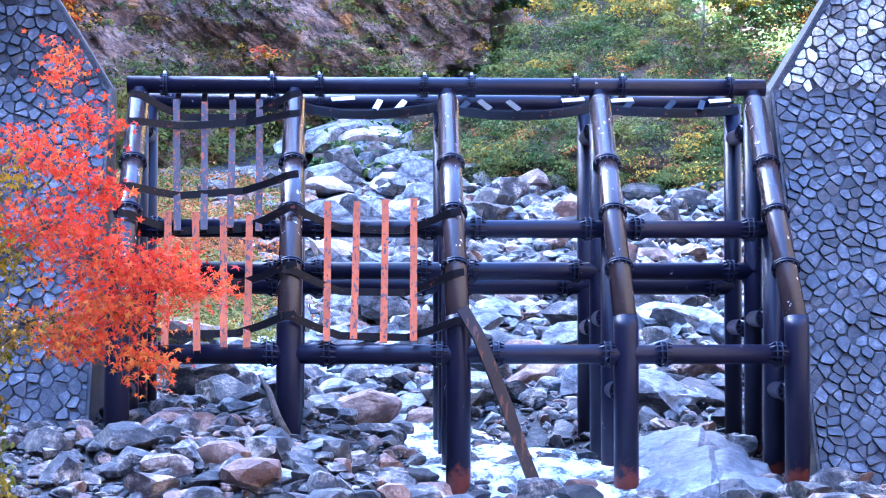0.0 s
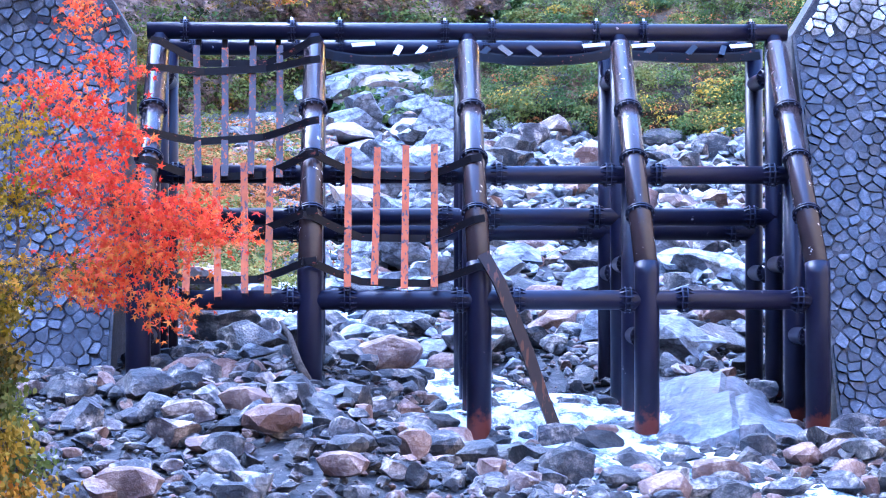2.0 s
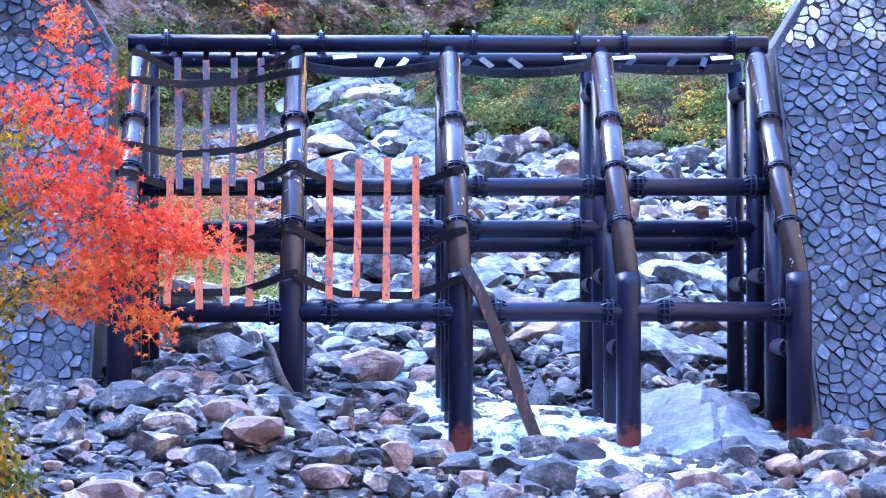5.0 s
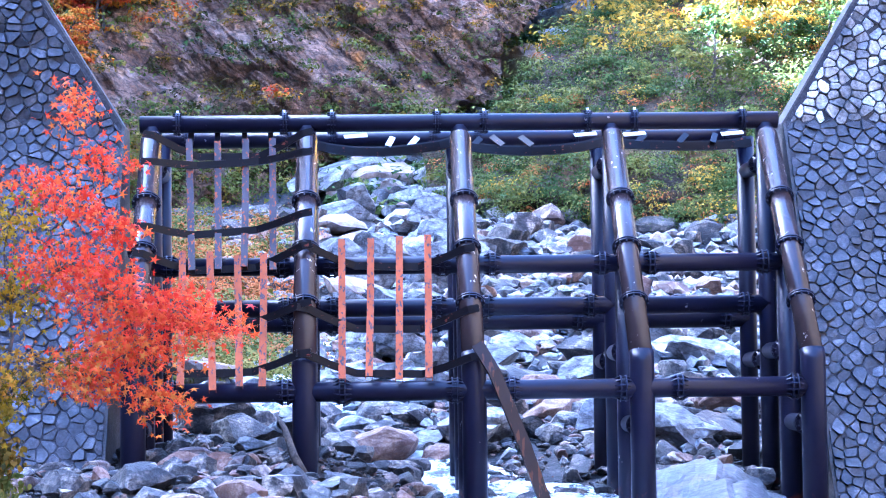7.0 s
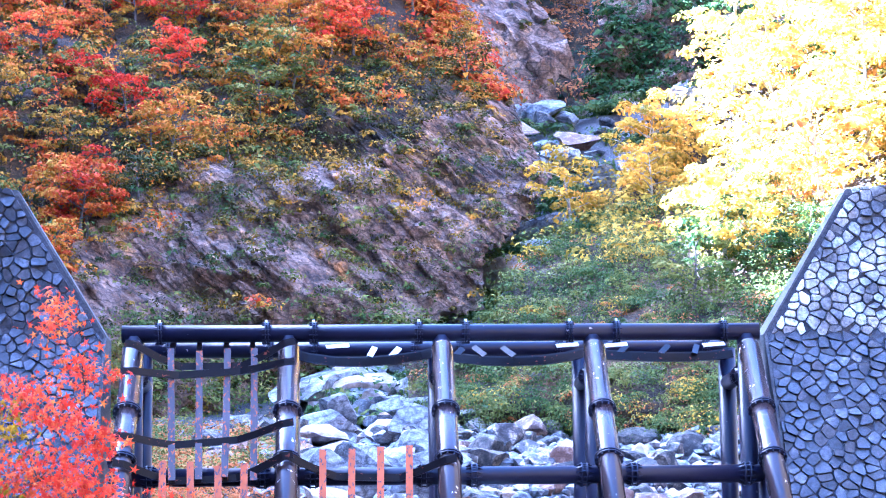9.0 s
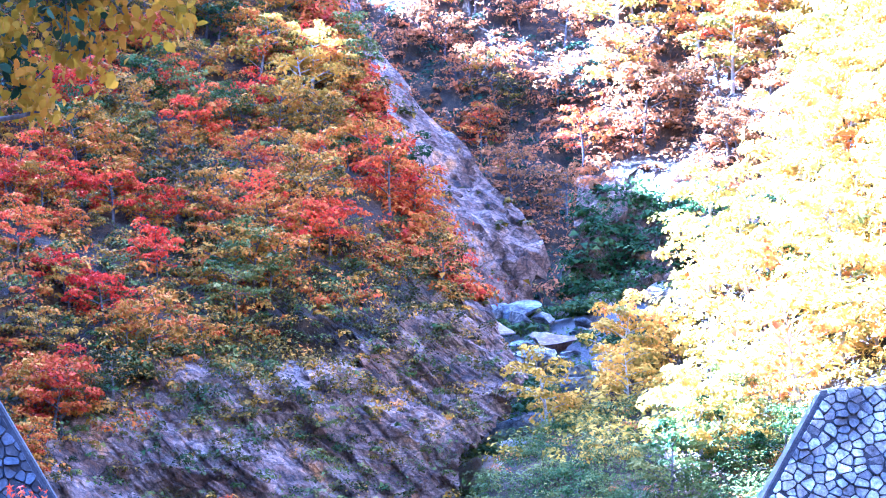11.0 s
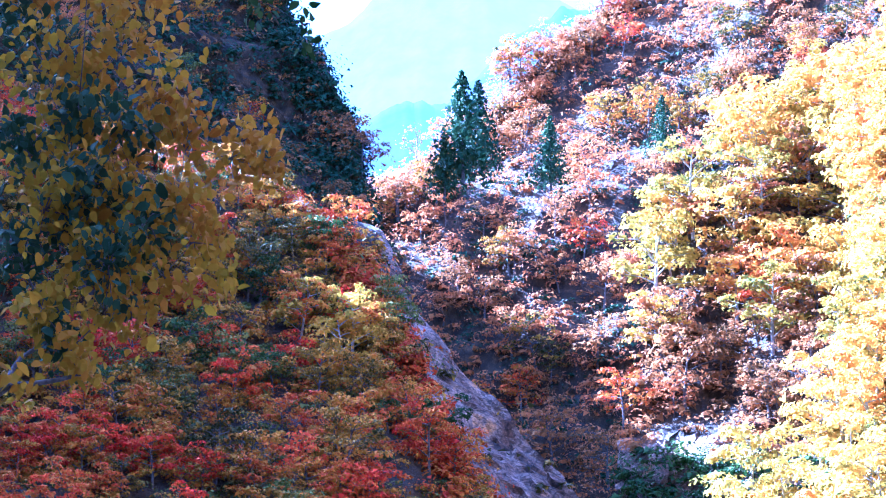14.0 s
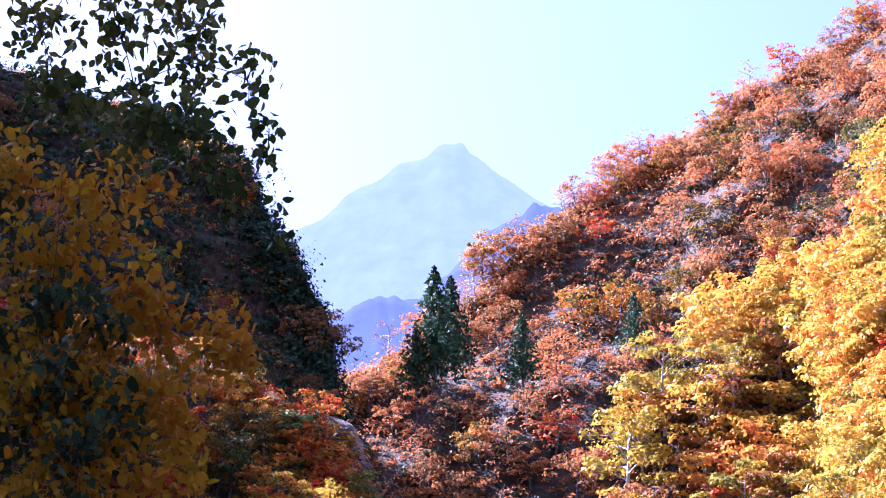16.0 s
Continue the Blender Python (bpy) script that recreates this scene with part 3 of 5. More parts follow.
def tube(points, radii, sides=20, caps=True):
    """Verts and faces of a round bar along points."""
    pts = [Vector(p) for p in points]
    vs, fs = [], []
    axis = None
    for k, p in enumerate(pts):
        d = (pts[min(k + 1, len(pts) - 1)] - pts[max(k - 1, 0)]).normalized()
        if axis is None:
            axis = d.orthogonal().normalized()
        axis = (axis - d * axis.dot(d)).normalized()
        other = d.cross(axis)
        rad = radii[k] if isinstance(radii, (list, tuple)) else radii
        for s in range(sides):
            a = 2 * math.pi * s / sides
            vs.append(tuple(p + (axis * math.cos(a) + other * math.sin(a)) * rad))
    for k in range(len(pts) - 1):
        for s in range(sides):
            fs.append((k * sides + s, k * sides + (s + 1) % sides, (k + 1) * sides + (s + 1) % sides, (k + 1) * sides + s))
    if caps:
        fs.append(tuple(range(sides))[::-1])
        fs.append(tuple(range((len(pts) - 1) * sides, len(pts) * sides)))
    return vs, fs


def on(parent, ob):
    """Keep the place of a part that is given in world metres."""
    ob.matrix_parent_inverse = parent.matrix_world.inverted()
    return ob


def pipe(name, points, radius, parent=None, mat=None, label=""):
    vs, fs = tube(points, radius)
    ob = build(name, vs, fs, mat or PIPE, parent or grille, smooth=True, label=label)
    ob.data.polygons.foreach_set("use_smooth", [len(p.vertices) == 4 for p in ob.data.polygons])
    return on(grille, ob)


def collar(at, axis, radius, fins=True, parent=None):
    """A bolted flange round a pipe, with stiffening fins and bolt heads."""
    at, axis = Vector(at), Vector(axis).normalized()
    side = axis.orthogonal().normalized()
    up = axis.cross(side)
    vs, fs = [], []
    for off in ((-0.025, 0.025) if not fins else (-0.055, 0.035)):
        v, f = tube([at + axis * off, at + axis * (off + 0.022)], radius + 0.055, 24)
        fs += [tuple(len(vs) + q for q in face) for face in f]
        vs += v
    for k in range(12):
        a = 2 * math.pi * k / 12
        rad = side * math.cos(a) + up * math.sin(a)
        tan = axis.cross(rad) * 0.012
        for s in (-1, 1) if fins else ():
            q = [at + rad * (radius - 0.01) + axis * s * 0.05, at + rad * (radius + 0.05) + axis * s * 0.05, at + rad * (radius - 0.01) + axis * s * 0.17]
            base = len(vs)
            vs += [tuple(p - tan) for p in q] + [tuple(p + tan) for p in q]
            fs += [tuple(base + i for i in f) for f in ((0, 1, 2), (5, 4, 3), (0, 3, 4, 1), (1, 4, 5, 2), (2, 5, 3, 0))]
        v, f = tube([at + rad * (radius + 0.032) - axis * 0.075, at + rad * (radius + 0.032) + axis * 0.075], 0.014, 6)
        fs += [tuple(len(vs) + i for i in face) for face in f]
        vs += v
    return build("flange", vs, fs, PIPE, parent)


JOINT_Z, TOP_Z = 2.82, 7.22
LEAN_TOP = Vector((0, 41.15, 6.9))
for i, x in enumerate(COLS):
    pipe("front_leg", [(x, ROW_A, -1.2), (x, ROW_A, JOINT_Z - 0.05), (x, ROW_A + 0.05, JOINT_Z + 0.12)], 0.208)
    foot, head = Vector((x, ROW_A + 0.03, JOINT_Z)), Vector((x, LEAN_TOP.y, LEAN_TOP.z))
    leaning = pipe("leaning_leg", [foot, head], 0.198, mat=LEANING, label="weathered brown leaning pipe with pale chips")
    pipe("cap", [head - (head - foot).normalized() * 0.02, head + (head - foot).normalized() * 0.09, head + (head - foot).normalized() * 0.14], [0.198, 0.16, 0.05], mat=LEANING)
    for s in (0.235, 0.475, 0.70):
        collar(foot.lerp(head, s), head - foot, 0.198, False, leaning)
    pipe("middle_leg", [(x, ROW_B, -1.0), (x, ROW_B, 4.75)], 0.19)
    pipe("rear_leg", [(x, ROW_C, -0.6), (x, ROW_C, TOP_Z - 0.05)], 0.165)
    pipe("rear_leg", [(x, ROW_D, -0.3), (x, ROW_D, TOP_Z - 0.1)], 0.17)
    for y0, y1, z in ((ROW_A, ROW_B, 1.7), (ROW_B, ROW_C, 2.95), (ROW_C, ROW_D, 2.8), (ROW_C, ROW_D, 6.45)):
        collar((x, y0 + 0.6, z), (0, 1, 0), 0.15, True, pipe("tie_pipe", [(x, y0, z), (x, y1, z)], 0.15))

# cross pipes, bay by bay
X0, X1 = -3.88, 7.86
for name, y, z, rad, a, b in (("top_pipe", ROW_C, TOP_Z, 0.158, X0, X1), ("rear_top_pipe", ROW_D, 7.13, 0.15, COLS[0], COLS[4]), ("middle_cross_pipe", ROW_B, 4.50, 0.158, COLS[0], COLS[4] - 0.1),
                              ("rear_cross_pipe", ROW_C, 3.82, 0.165, COLS[0], COLS[4] + 0.05), ("rear_cross_pipe", ROW_D, 3.60, 0.175, COLS[0], COLS[4]), ("lower_cross_pipe", ROW_A, 2.33, 0.165, COLS[0], COLS[4])):
    crossing = pipe(name, [(a, y, z), (b, y, z)], rad)
    for x in COLS:
        for off in (-0.42, 0.45) if name != "lower_cross_pipe" else (-0.32, 0.62):
            if a < x + off < b:
                collar((x + off, y, z), (1, 0, 0), rad, "top" not in name, crossing)
for x in COLS:
    for off in (-0.42, 0.45):
        if X0 < x + off < X1:
            pipe("bolt", [(x + off, ROW_C, TOP_Z + 0.15), (x + off, ROW_C, TOP_Z + 0.25)], 0.024, mat=CHIP)


def lean(s):
    """Depth and height on the leaning legs, 0 at the joint and 1 at the head."""
    return ROW_A + (LEAN_TOP.y - ROW_A) * s, JOINT_Z + (LEAN_TOP.z - JOINT_Z) * s


def bar(name, points, width, thick, mat, parent, label="", face=(0, -0.73, 0.68)):
    """A flat bar with folded edges along points; `face` is the way its broad side looks."""
    n = Vector(face).normalized()
    pts = [Vector(p) for p in points]
    vs, fs = [], []
    prof = [(-0.5, 0), (0.5, 0), (0.5, -1), (0.44, -1), (0.42, -0.16), (-0.42, -0.16), (-0.44, -1), (-0.5, -1)]
    for k, p in enumerate(pts):
        d = (pts[min(k + 1, len(pts) - 1)] - pts[max(k - 1, 0)]).normalized()
        side = d.cross(n).normalized()
        nn = side.cross(d).normalized()
        for a, b in prof:
            vs.append(tuple(p + side * a * width + nn * b * thick))
    m = len(prof)
    for k in range(len(pts) - 1):
        for s in range(m):
            fs.append((k * m + s, k * m + (s + 1) % m, (k + 1) * m + (s + 1) % m, (k + 1) * m + s))
    fs += [(0, 1, 2, 3, 4, 5, 6, 7)[::-1], tuple((len(pts) - 1) * m + q for q in range(m))]
    ob = build(name, vs, fs, mat, parent, label=label)
    bmx = bmesh.new()
    bmx.from_mesh(ob.data)
    bmesh.ops.recalc_face_normals(bmx, faces=bmx.faces)
    bmx.to_mesh(ob.data)
    bmx.free()
    return on(grille, ob)


def sagging(i, s, drop, push, rise=0.0, first=0.2, mat=STRAP, width=0.125):
    """A bent strap across bay i at s on the leaning legs, pushed back in its middle."""
    xa, xb = COLS[i] - 0.12, COLS[i + 1] + 0.12
    y, z = lean(s)
    pts = []
    for u in (0.0, 0.06, 0.2, 0.32, 0.5, 0.68, 0.8, 0.94, 1.0):
        dip = step(0.0, 0.34, np.array(u)) * step(1.0, 0.66, np.array(u))
        pts.append((xa + (xb - xa) * u, y - 0.24 + push * float(dip), z + 0.24 + rise * u - drop * float(dip)))
    bar("strap", pts, width, 0.05, mat, grille, face=(0, -1, 0.15))


def slats(i, xs, s0, s1, seed, mat):
    r = random.Random(seed)
    for x in xs:
        (ya, za), (yb, zb) = lean(s0 + r.uniform(-0.012, 0.012)), lean(s1 + r.uniform(-0.015, 0.02))
        t = r.uniform(-0.03, 0.03)
        bar("slat", [(x + t, ya - 0.02, za + 0.02), (x * (0.5 + 0.5 * yb / ya) - t * 0.3, (ya + yb) / 2 + 0.03, (za + zb) / 2), (x * yb / ya - t, yb - 0.02, zb + 0.03)], 0.12, 0.08, mat, grille, "channel bar with peeling red primer")


slats(0, [-2.79, -2.32, -1.86, -1.38], 0.40, 0.985, 1, SLATGREY)
slats(0, [-2.82, -2.33, -1.89, -1.49], -0.10, 0.455, 2, SLAT)
slats(1, [-0.20, 0.26, 0.74, 1.22], -0.065, 0.515, 3, SLAT)
for i, s, drop, push, rise in ((0, 0.965, 0.42, 0.25, 0.02), (0, 0.83, 0.10, 0.35, 0.16), (0, 0.53, 0.22, 0.35, 0.22), (0, 0.41, 0.34, 0.4, 0.12), (0, 0.165, 0.30, 0.4, 0.1), (0, -0.03, 0.30, 0.3, 0.05),
                               (1, 0.44, 0.34, 0.35, -0.08), (1, 0.17, 0.36, 0.35, -0.05), (1, -0.02, 0.32, 0.35, -0.08)):
    sagging(i, s, drop, push, rise)
# straps hanging under the top pipe between the rear rows, with loose plates
for i, drop, y in ((1, 0.20, 42.2), (2, 0.20, 42.4), (3, 0.10, 42.6)):
    pts = [(COLS[i] + (COLS[i + 1] - COLS[i]) * u, y + 0.2 * math.sin(u * 5 + i), 6.95 - drop * math.sin(math.pi * u) ** 0.8) for u in (0, 0.12, 0.3, 0.5, 0.7, 0.88, 1)]
    bar("hanging_strap", pts, 0.15, 0.05, STRAP, grille, face=(0, -1, 0.2))
    bar("hanging_strap", [(p[0], p[1] + 0.5, p[2] + 0.1) for p in pts], 0.12, 0.06, STRAP, grille, face=(0, -1, 0.4))
for x, z, tilt in ((0.72, 7.03, 0.05), (1.16, 7.02, 0.08), (2.35, 7.0, 0.1), (2.75, 7.03, -0.1), (3.3, 7.02, -0.1), (5.5, 7.05, 0.1), (6.3, 7.05, 0.1), (6.9, 7.05, 0.05)):
    bar("stub_plate", [(x - tilt, 42.6, z - 0.11), (x + tilt, 42.9, z + 0.09)], 0.11, 0.04, CHIP if x < 2.0 else STRAP, grille, face=(0, -1, 0.3))
for x in (4.25, 5.15, 6.95, 0.05):
    bar("loose_plate", [(x - 0.2, 41.0, 6.93), (x + 0.22, 41.1, 6.97)], 0.09, 0.02, CHIP, grille, "bare zinc plate", face=(0, -0.7, 0.7))
for x in (-2.95, -2.47, -1.98, -1.5):
    bar("stub_plate", [(x, 41.3, 6.85), (x, 41.5, 7.1)], 0.1, 0.05, STRAP, grille)
# torn strap hanging into the water
bar("torn_strap", [(2.02, 37.1, 3.1), (2.28, 37.0, 2.65), (2.5, 36.95, 2.1), (2.78, 36.95, 1.4), (2.98, 36.95, 0.8), (3.22, 36.9, 0.18)], 0.2, 0.09, RUSTED, grille, "bent rusty channel bar, torn loose at its foot", face=(0.15, -1, 0.1))

# ---- water ----
def water_material():
    m, nt, b = material("white_water")
    at = nt.nodes.new("ShaderNodeNewGeometry").outputs["Position"]
    st = nt.nodes.new("ShaderNodeMapping")
    st.inputs["Scale"].default_value = (1.0, 0.35, 1.0)
    nt.links.new(at, st.inputs["Vector"])
    foam = noise_node(nt, 2.6, 7, 0.68, st.outputs[0])
    r = ramp(nt, [(0.36, (0.05, 0.075, 0.09)), (0.45, (0.26, 0.30, 0.33)), (0.56, (0.82, 0.83, 0.84))])
    nt.links.new(foam.outputs[0], r.inputs[0])
    nt.links.new(r.outputs[0], b.inputs["Base Color"])
    rr = ramp(nt, [(0.4, (0.12, 0.12, 0.12)), (0.6, (0.6, 0.6, 0.6))])
    nt.links.new(foam.outputs[0], rr.inputs[0])
    nt.links.new(rr.outputs[0], b.inputs["Roughness"])
    bump(nt, b, foam.outputs[0], 0.9, 0.2)
    return m


WATER = water_material()
wy = np.concatenate([np.linspace(22, 48, 150), np.linspace(48.4, 92, 110)])
ws = np.linspace(-1, 1, 25)
WY, WS = np.meshgrid(wy, ws, indexing="ij")
half = np.interp(wy, [22, 30, 34, 38, 42, 46, 52, 64, 80, 92], [5.5, 4.6, 3.2, 2.7, 2.2, 1.5, 1.4, 1.2, 0.9, 0.5])[:, None]
WX = channel(WY) + WS * half
mid = np.interp(wy, wy, bed(channel(wy), wy))[:, None] + 0.17
fall = np.interp(wy, [22, 33.6, 34.6, 37.5, 38.2, 41, 43, 47, 92], [0, 0, 0.16, 0.2, 0.32, 0.34, 0.2, 0.1, 0.1])[:, None]
WZ = mid + fall * 0.6 + 0.07 * fbm(np.stack([WX, WY * 0.6, 0 * WX], -1).reshape(-1, 3), 0.7, 4, 91).reshape(WX.shape) - 0.12 * WS ** 4
water = build("stream_water", np.stack([WX, WY, WZ], -1).reshape(-1, 3), grid_faces(len(wy), len(ws)), WATER, smooth=True, kind="structure", label="foaming white stream water running between boulders")


# ---- boulders, cobbles and pebbles ----
def rock_mesh(name, seed, sub, mat, cuts=9):
    """A broken stone about 1 m across: a ball with flat cuts and worn relief."""
    r = random.Random(seed)
    bm = bmesh.new()
    bmesh.ops.create_icosphere(bm, subdivisions=sub, radius=0.5)
    co = np.array([v.co[:] for v in bm.verts])
    for _ in range(cuts):
        n = np.array([r.gauss(0, 1), r.gauss(0, 1), r.gauss(0, 1)])
        n /= np.linalg.norm(n)
        d = r.uniform(0.16, 0.36)
        over = np.maximum(0, co @ n - d)
        co = co - over[:, None] * n
    co = co * (r.uniform(0.95, 1.3), r.uniform(0.85, 1.15), r.uniform(0.65, 0.95))
    if sub > 1:
        u = co / np.linalg.norm(co, axis=1)[:, None]
        co = co + u * (0.024 * fbm(co + seed, 0.3, 5, seed) - 0.04 * np.abs(fbm(co * (1, 1, 2) + seed, 0.5, 3, seed + 3)))[:, None]
    for v, c in zip(bm.verts, co):
        v.co = c
    me = bpy.data.meshes.new(name)
    bm.to_mesh(me)
    bm.free()
    me.materials.append(mat)
    return me


BOULDERS = [rock_mesh("boulder", 100 + k, 4, ROCK, 11 + k % 6) for k in range(10)]
SMALLER = [rock_mesh("boulder", 150 + k, 3, ROCK, 10 + k % 6) for k in range(14)]
PALES = [rock_mesh("pale_boulder", 200 + k, 3, PALE, 15) for k in range(9)]


def boulder(x, y, size, k, turn, sink=0.25, pale=False, squash=1.0, name="boulder", label="rough grey boulder lying in the stream bed"):
    pool = PALES if pale else BOULDERS if size > 0.75 else SMALLER
    ob = new(name, pool[k % len(pool)])
    z = float(bed(np.array([x]), np.array([y]))[0]) + size * (0.36 - sink) * squash
    ob.matrix_world = Matrix.LocRotScale((x, y, z), Euler((random.uniform(-0.3, 0.3), random.uniform(-0.3, 0.3), turn)), (size, size, size * squash))
    return tagged(ob, label, "boulder", "boulders of the stream bed")


# the large ones that can be told apart: x, y, size, pale
KNOWN = [(-2.55, 35.6, 0.75, 0), (-3.3, 33.8, 1.45, 0), (-0.3, 36.2, 0.8, 1), (-0.75, 34.9, 0.85, 0), (0.15, 35.2, 1.0, 0), (0.75, 36.8, 0.7, 0), (1.25, 35.4, 0.8, 0), (1.2, 38.0, 0.95, 0), (1.45, 36.4, 0.95, 0),
         (0.2, 33.6, 0.65, 0), (1.35, 33.4, 0.9, 0), (2.25, 35.2, 0.95, 1), (2.45, 34.2, 0.8, 0), (1.75, 33.0, 0.6, 0), (0.85, 40.6, 0.95, 0), (-0.6, 40.2, 0.6, 0), (-1.9, 40.8, 0.9, 1), (-2.6, 39.0, 0.8, 0),
         (-1.4, 43.5, 0.9, 0), (-0.2, 46.0, 1.2, 0), (1.4, 46.5, 1.1, 1), (0.2, 48.5, 1.4, 1), (2.2, 47.5, 0.9, 0), (3.4, 47.0, 1.4, 0), (4.9, 48.5, 1.9, 0), (3.2, 50.5, 1.7, 1), (6.8, 50.5, 2.2, 1), (8.0, 49.0, 1.4, 0),
         (5.6, 53.0, 2.2, 1), (2.4, 55.0, 2.3, 1), (-0.2, 54.0, 1.6, 1), (0.6, 59.0, 2.3, 1), (4.2, 58.5, 2.0, 1), (7.2, 57.0, 1.8, 1), (4.6, 33.6, 0.75, 0), (5.2, 35.2, 0.75, 0), (4.0, 34.4, 0.5, 0), (7.2, 34.0, 1.0, 0),
         (9.0, 33.8, 1.8, 0), (8.6, 36.2, 0.7, 0), (6.1, 44.5, 0.8, 0), (7.0, 45.6, 0.7, 0), (8.3, 44.8, 0.8, 0), (6.6, 47.2, 0.9, 0), (-3.0, 44.8, 1.0, 0), (-4.0, 41.5, 0.8, 0)]
for k, (x, y, size, pale) in enumerate(KNOWN):
    boulder(x, y, size, k, k * 1.7, 0.16, bool(pale), 0.8)
# bedrock steps and great blocks up the gorge, where the stream falls
r = random.Random(5)
for k in range(46):
    y = r.uniform(66, 96)
    x = r.uniform(-1.5, 3.4) + (y - 66) * 0.04 
    boulder(x, y, r.uniform(1.3, 3.6), k, k * 2.1, 0.12, True, r.uniform(0.6, 1.0), "rock_block", "pale blue-grey rock block beside the falling stream")
for k in range(36):
    y = r.uniform(88, 112)
    boulder(r.uniform(-0.02, 0.06) * y, y, r.uniform(1.8, 4.4), k, k * 2.3, 0.16, True, r.uniform(0.6, 1.0), "rock_block", "pale rock block where the stream falls")
for k in range(34):
    y = r.uniform(104, 172)
    boulder(y * 0.098 + r.uniform(-4, 4), y, r.uniform(1.8, 4.2), k, k * 1.3, 0.1, True, r.uniform(0.7, 1.0), "rock_block", "grey rock block high in the gully")
for k in range(120):
    y = r.uniform(92, 174)
    boulder(y * 0.098 + r.uniform(-6, 11), y, r.uniform(1.2, 3.4), k, k * 1.9, 0.15, k % 4 > 0, r.uniform(0.6, 1.0), "rock_block", "grey rock block among shrubs in the gully")
r = random.Random(12)
count = 0
while count < 80:
    y = 28 + (r.random() ** 1.3) * 20
    x = r.uniform(-6.5, 12.0) * (0.8 + y / 120)
    d = abs(x - float(channel(np.array(y))))
    if d < 1.5 and y < 47 and r.random() < (0.95 if y < 37.5 else 0.35):
        continue
    if any(abs(x - c) < 0.35 and abs(y - ROW_A) < 0.5 for c in COLS) or (4.9 < x < 7.6 and 35 < y < 43):
        continue
    size = r.uniform(0.25, 0.65) * (1 + max(0, y - 42) * 0.035) * (1.5 if r.random() < 0.15 else 1.0)
    size = min(size, 1.25)
    boulder(x, y, size, r.randrange(99), r.uniform(0, 6.28), 0.14, r.random() < (0.25 if y < 45 else 0.6), r.uniform(0.6, 0.95))
    count += 1


# great broken blocks behind the grille
r = random.Random(21)
for k in range(64):
    y = r.uniform(44.6, 62)
    x = r.uniform(-0.075, 0.19) * y
    boulder(x, y, r.uniform(1.1, 2.3), k, k * 2.7, 0.16, k % 2 == 0, r.uniform(0.6, 0.9), label="large broken boulder with dark cracks in the stream bed")
for k in range(26):
    y = r.uniform(38.2, 44)
    x = float(channel(np.array(y))) + r.uniform(-2.4, 1.6)
    if not any(abs(x - c) < 0.6 for c in COLS):
        boulder(x, y, r.uniform(0.5, 1.05), k, k * 1.3, 0.06, False, r.uniform(0.7, 0.95), label="dark wet boulder with the stream running round it")
r = random.Random(33)
for k in range(120):
    y = r.uniform(27.5, 37.5)
    x = r.uniform(-0.16, 0.08) * y if k % 4 else r.uniform(0.17, 0.25) * y
    if abs(x - float(channel(np.array(y)))) < 1.6 or any(abs(x - c) < 0.5 and abs(y - ROW_A) < 0.7 for c in COLS):
        continue
    boulder(x, y, r.uniform(0.3, 0.7), r.randrange(99), r.uniform(0, 6.28), 0.1, r.random() < 0.12, r.uniform(0.7, 1.05))


def scattered_stones(name, n, seed, size, area, label, mat, subs=1):
    """Loose stones too many to count, in one mesh."""
    q = np.random.default_rng(seed)
    bases = []
    for k in range(8):
        me = rock_mesh("tmp", 300 + k + seed, subs, mat, 10)
        co = np.array([v.co[:] for v in me.vertices])
        bases.append((co, np.array([p.vertices[:] for p in me.polygons])))
        bpy.data.meshes.remove(me)
    xs, ys = area(q, n)
    zs = bed(xs, ys)
    V, Fc, base = [], [], 0
    for k in range(n):
        co, fa = bases[k % 8]
        a = q.uniform(0, 6.28)
        s = size * min(q.lognormal(0, 0.5), 1.9) * (1 + max(0, ys[k] - 44) * 0.03)
        rot = np.array([[math.cos(a), -math.sin(a), 0], [math.sin(a), math.cos(a), 0], [0, 0, 0.75]])
        V.append(co @ rot.T * s + (xs[k], ys[k], zs[k] + 0.2 * s + 0.02))
        Fc.append(fa + base)
        base += len(co)
    return build(name, np.concatenate(V), np.concatenate(Fc), mat, kind="stuff", label=label)


def area_near(q, n):
    y = 22.5 + 27 * q.random(n) ** 1.1
    return (-0.17 + 0.425 * q.random(n)) * y, y


def area_up(q, n):
    y = 44 + q.random(n) ** 0.9 * 48
    return (-0.055 + 0.30 * q.random(n)) * y, y


scattered_stones("cobbles", 3000, 1, 0.235, area_near, "grey and rusty cobbles of the stream bed", ROCK, 2)
scattered_stones("rubble", 620, 5, 0.5, area_near, "dark angular rubble of the stream bed", ROCK, 2)
scattered_stones("far_rubble", 700, 6, 0.5, area_up, "broken grey rubble up the stream bed", ROCK, 2)
scattered_stones("pebbles", 11000, 3, 0.105, area_near, "small grey and pale pebbles of the stream bed", ROCK, 1)
scattered_stones("far_cobbles", 4800, 2, 0.27, area_up, "pale cobbles up the stream bed", PALE, 1)

# broken concrete slab washed by the stream, with a kerb-like edge
slab = empty("concrete_slab", (6.3, 39, 0.5), "tilted grey concrete slab half under running water", "concrete slab")
bpy.context.view_layer.update()


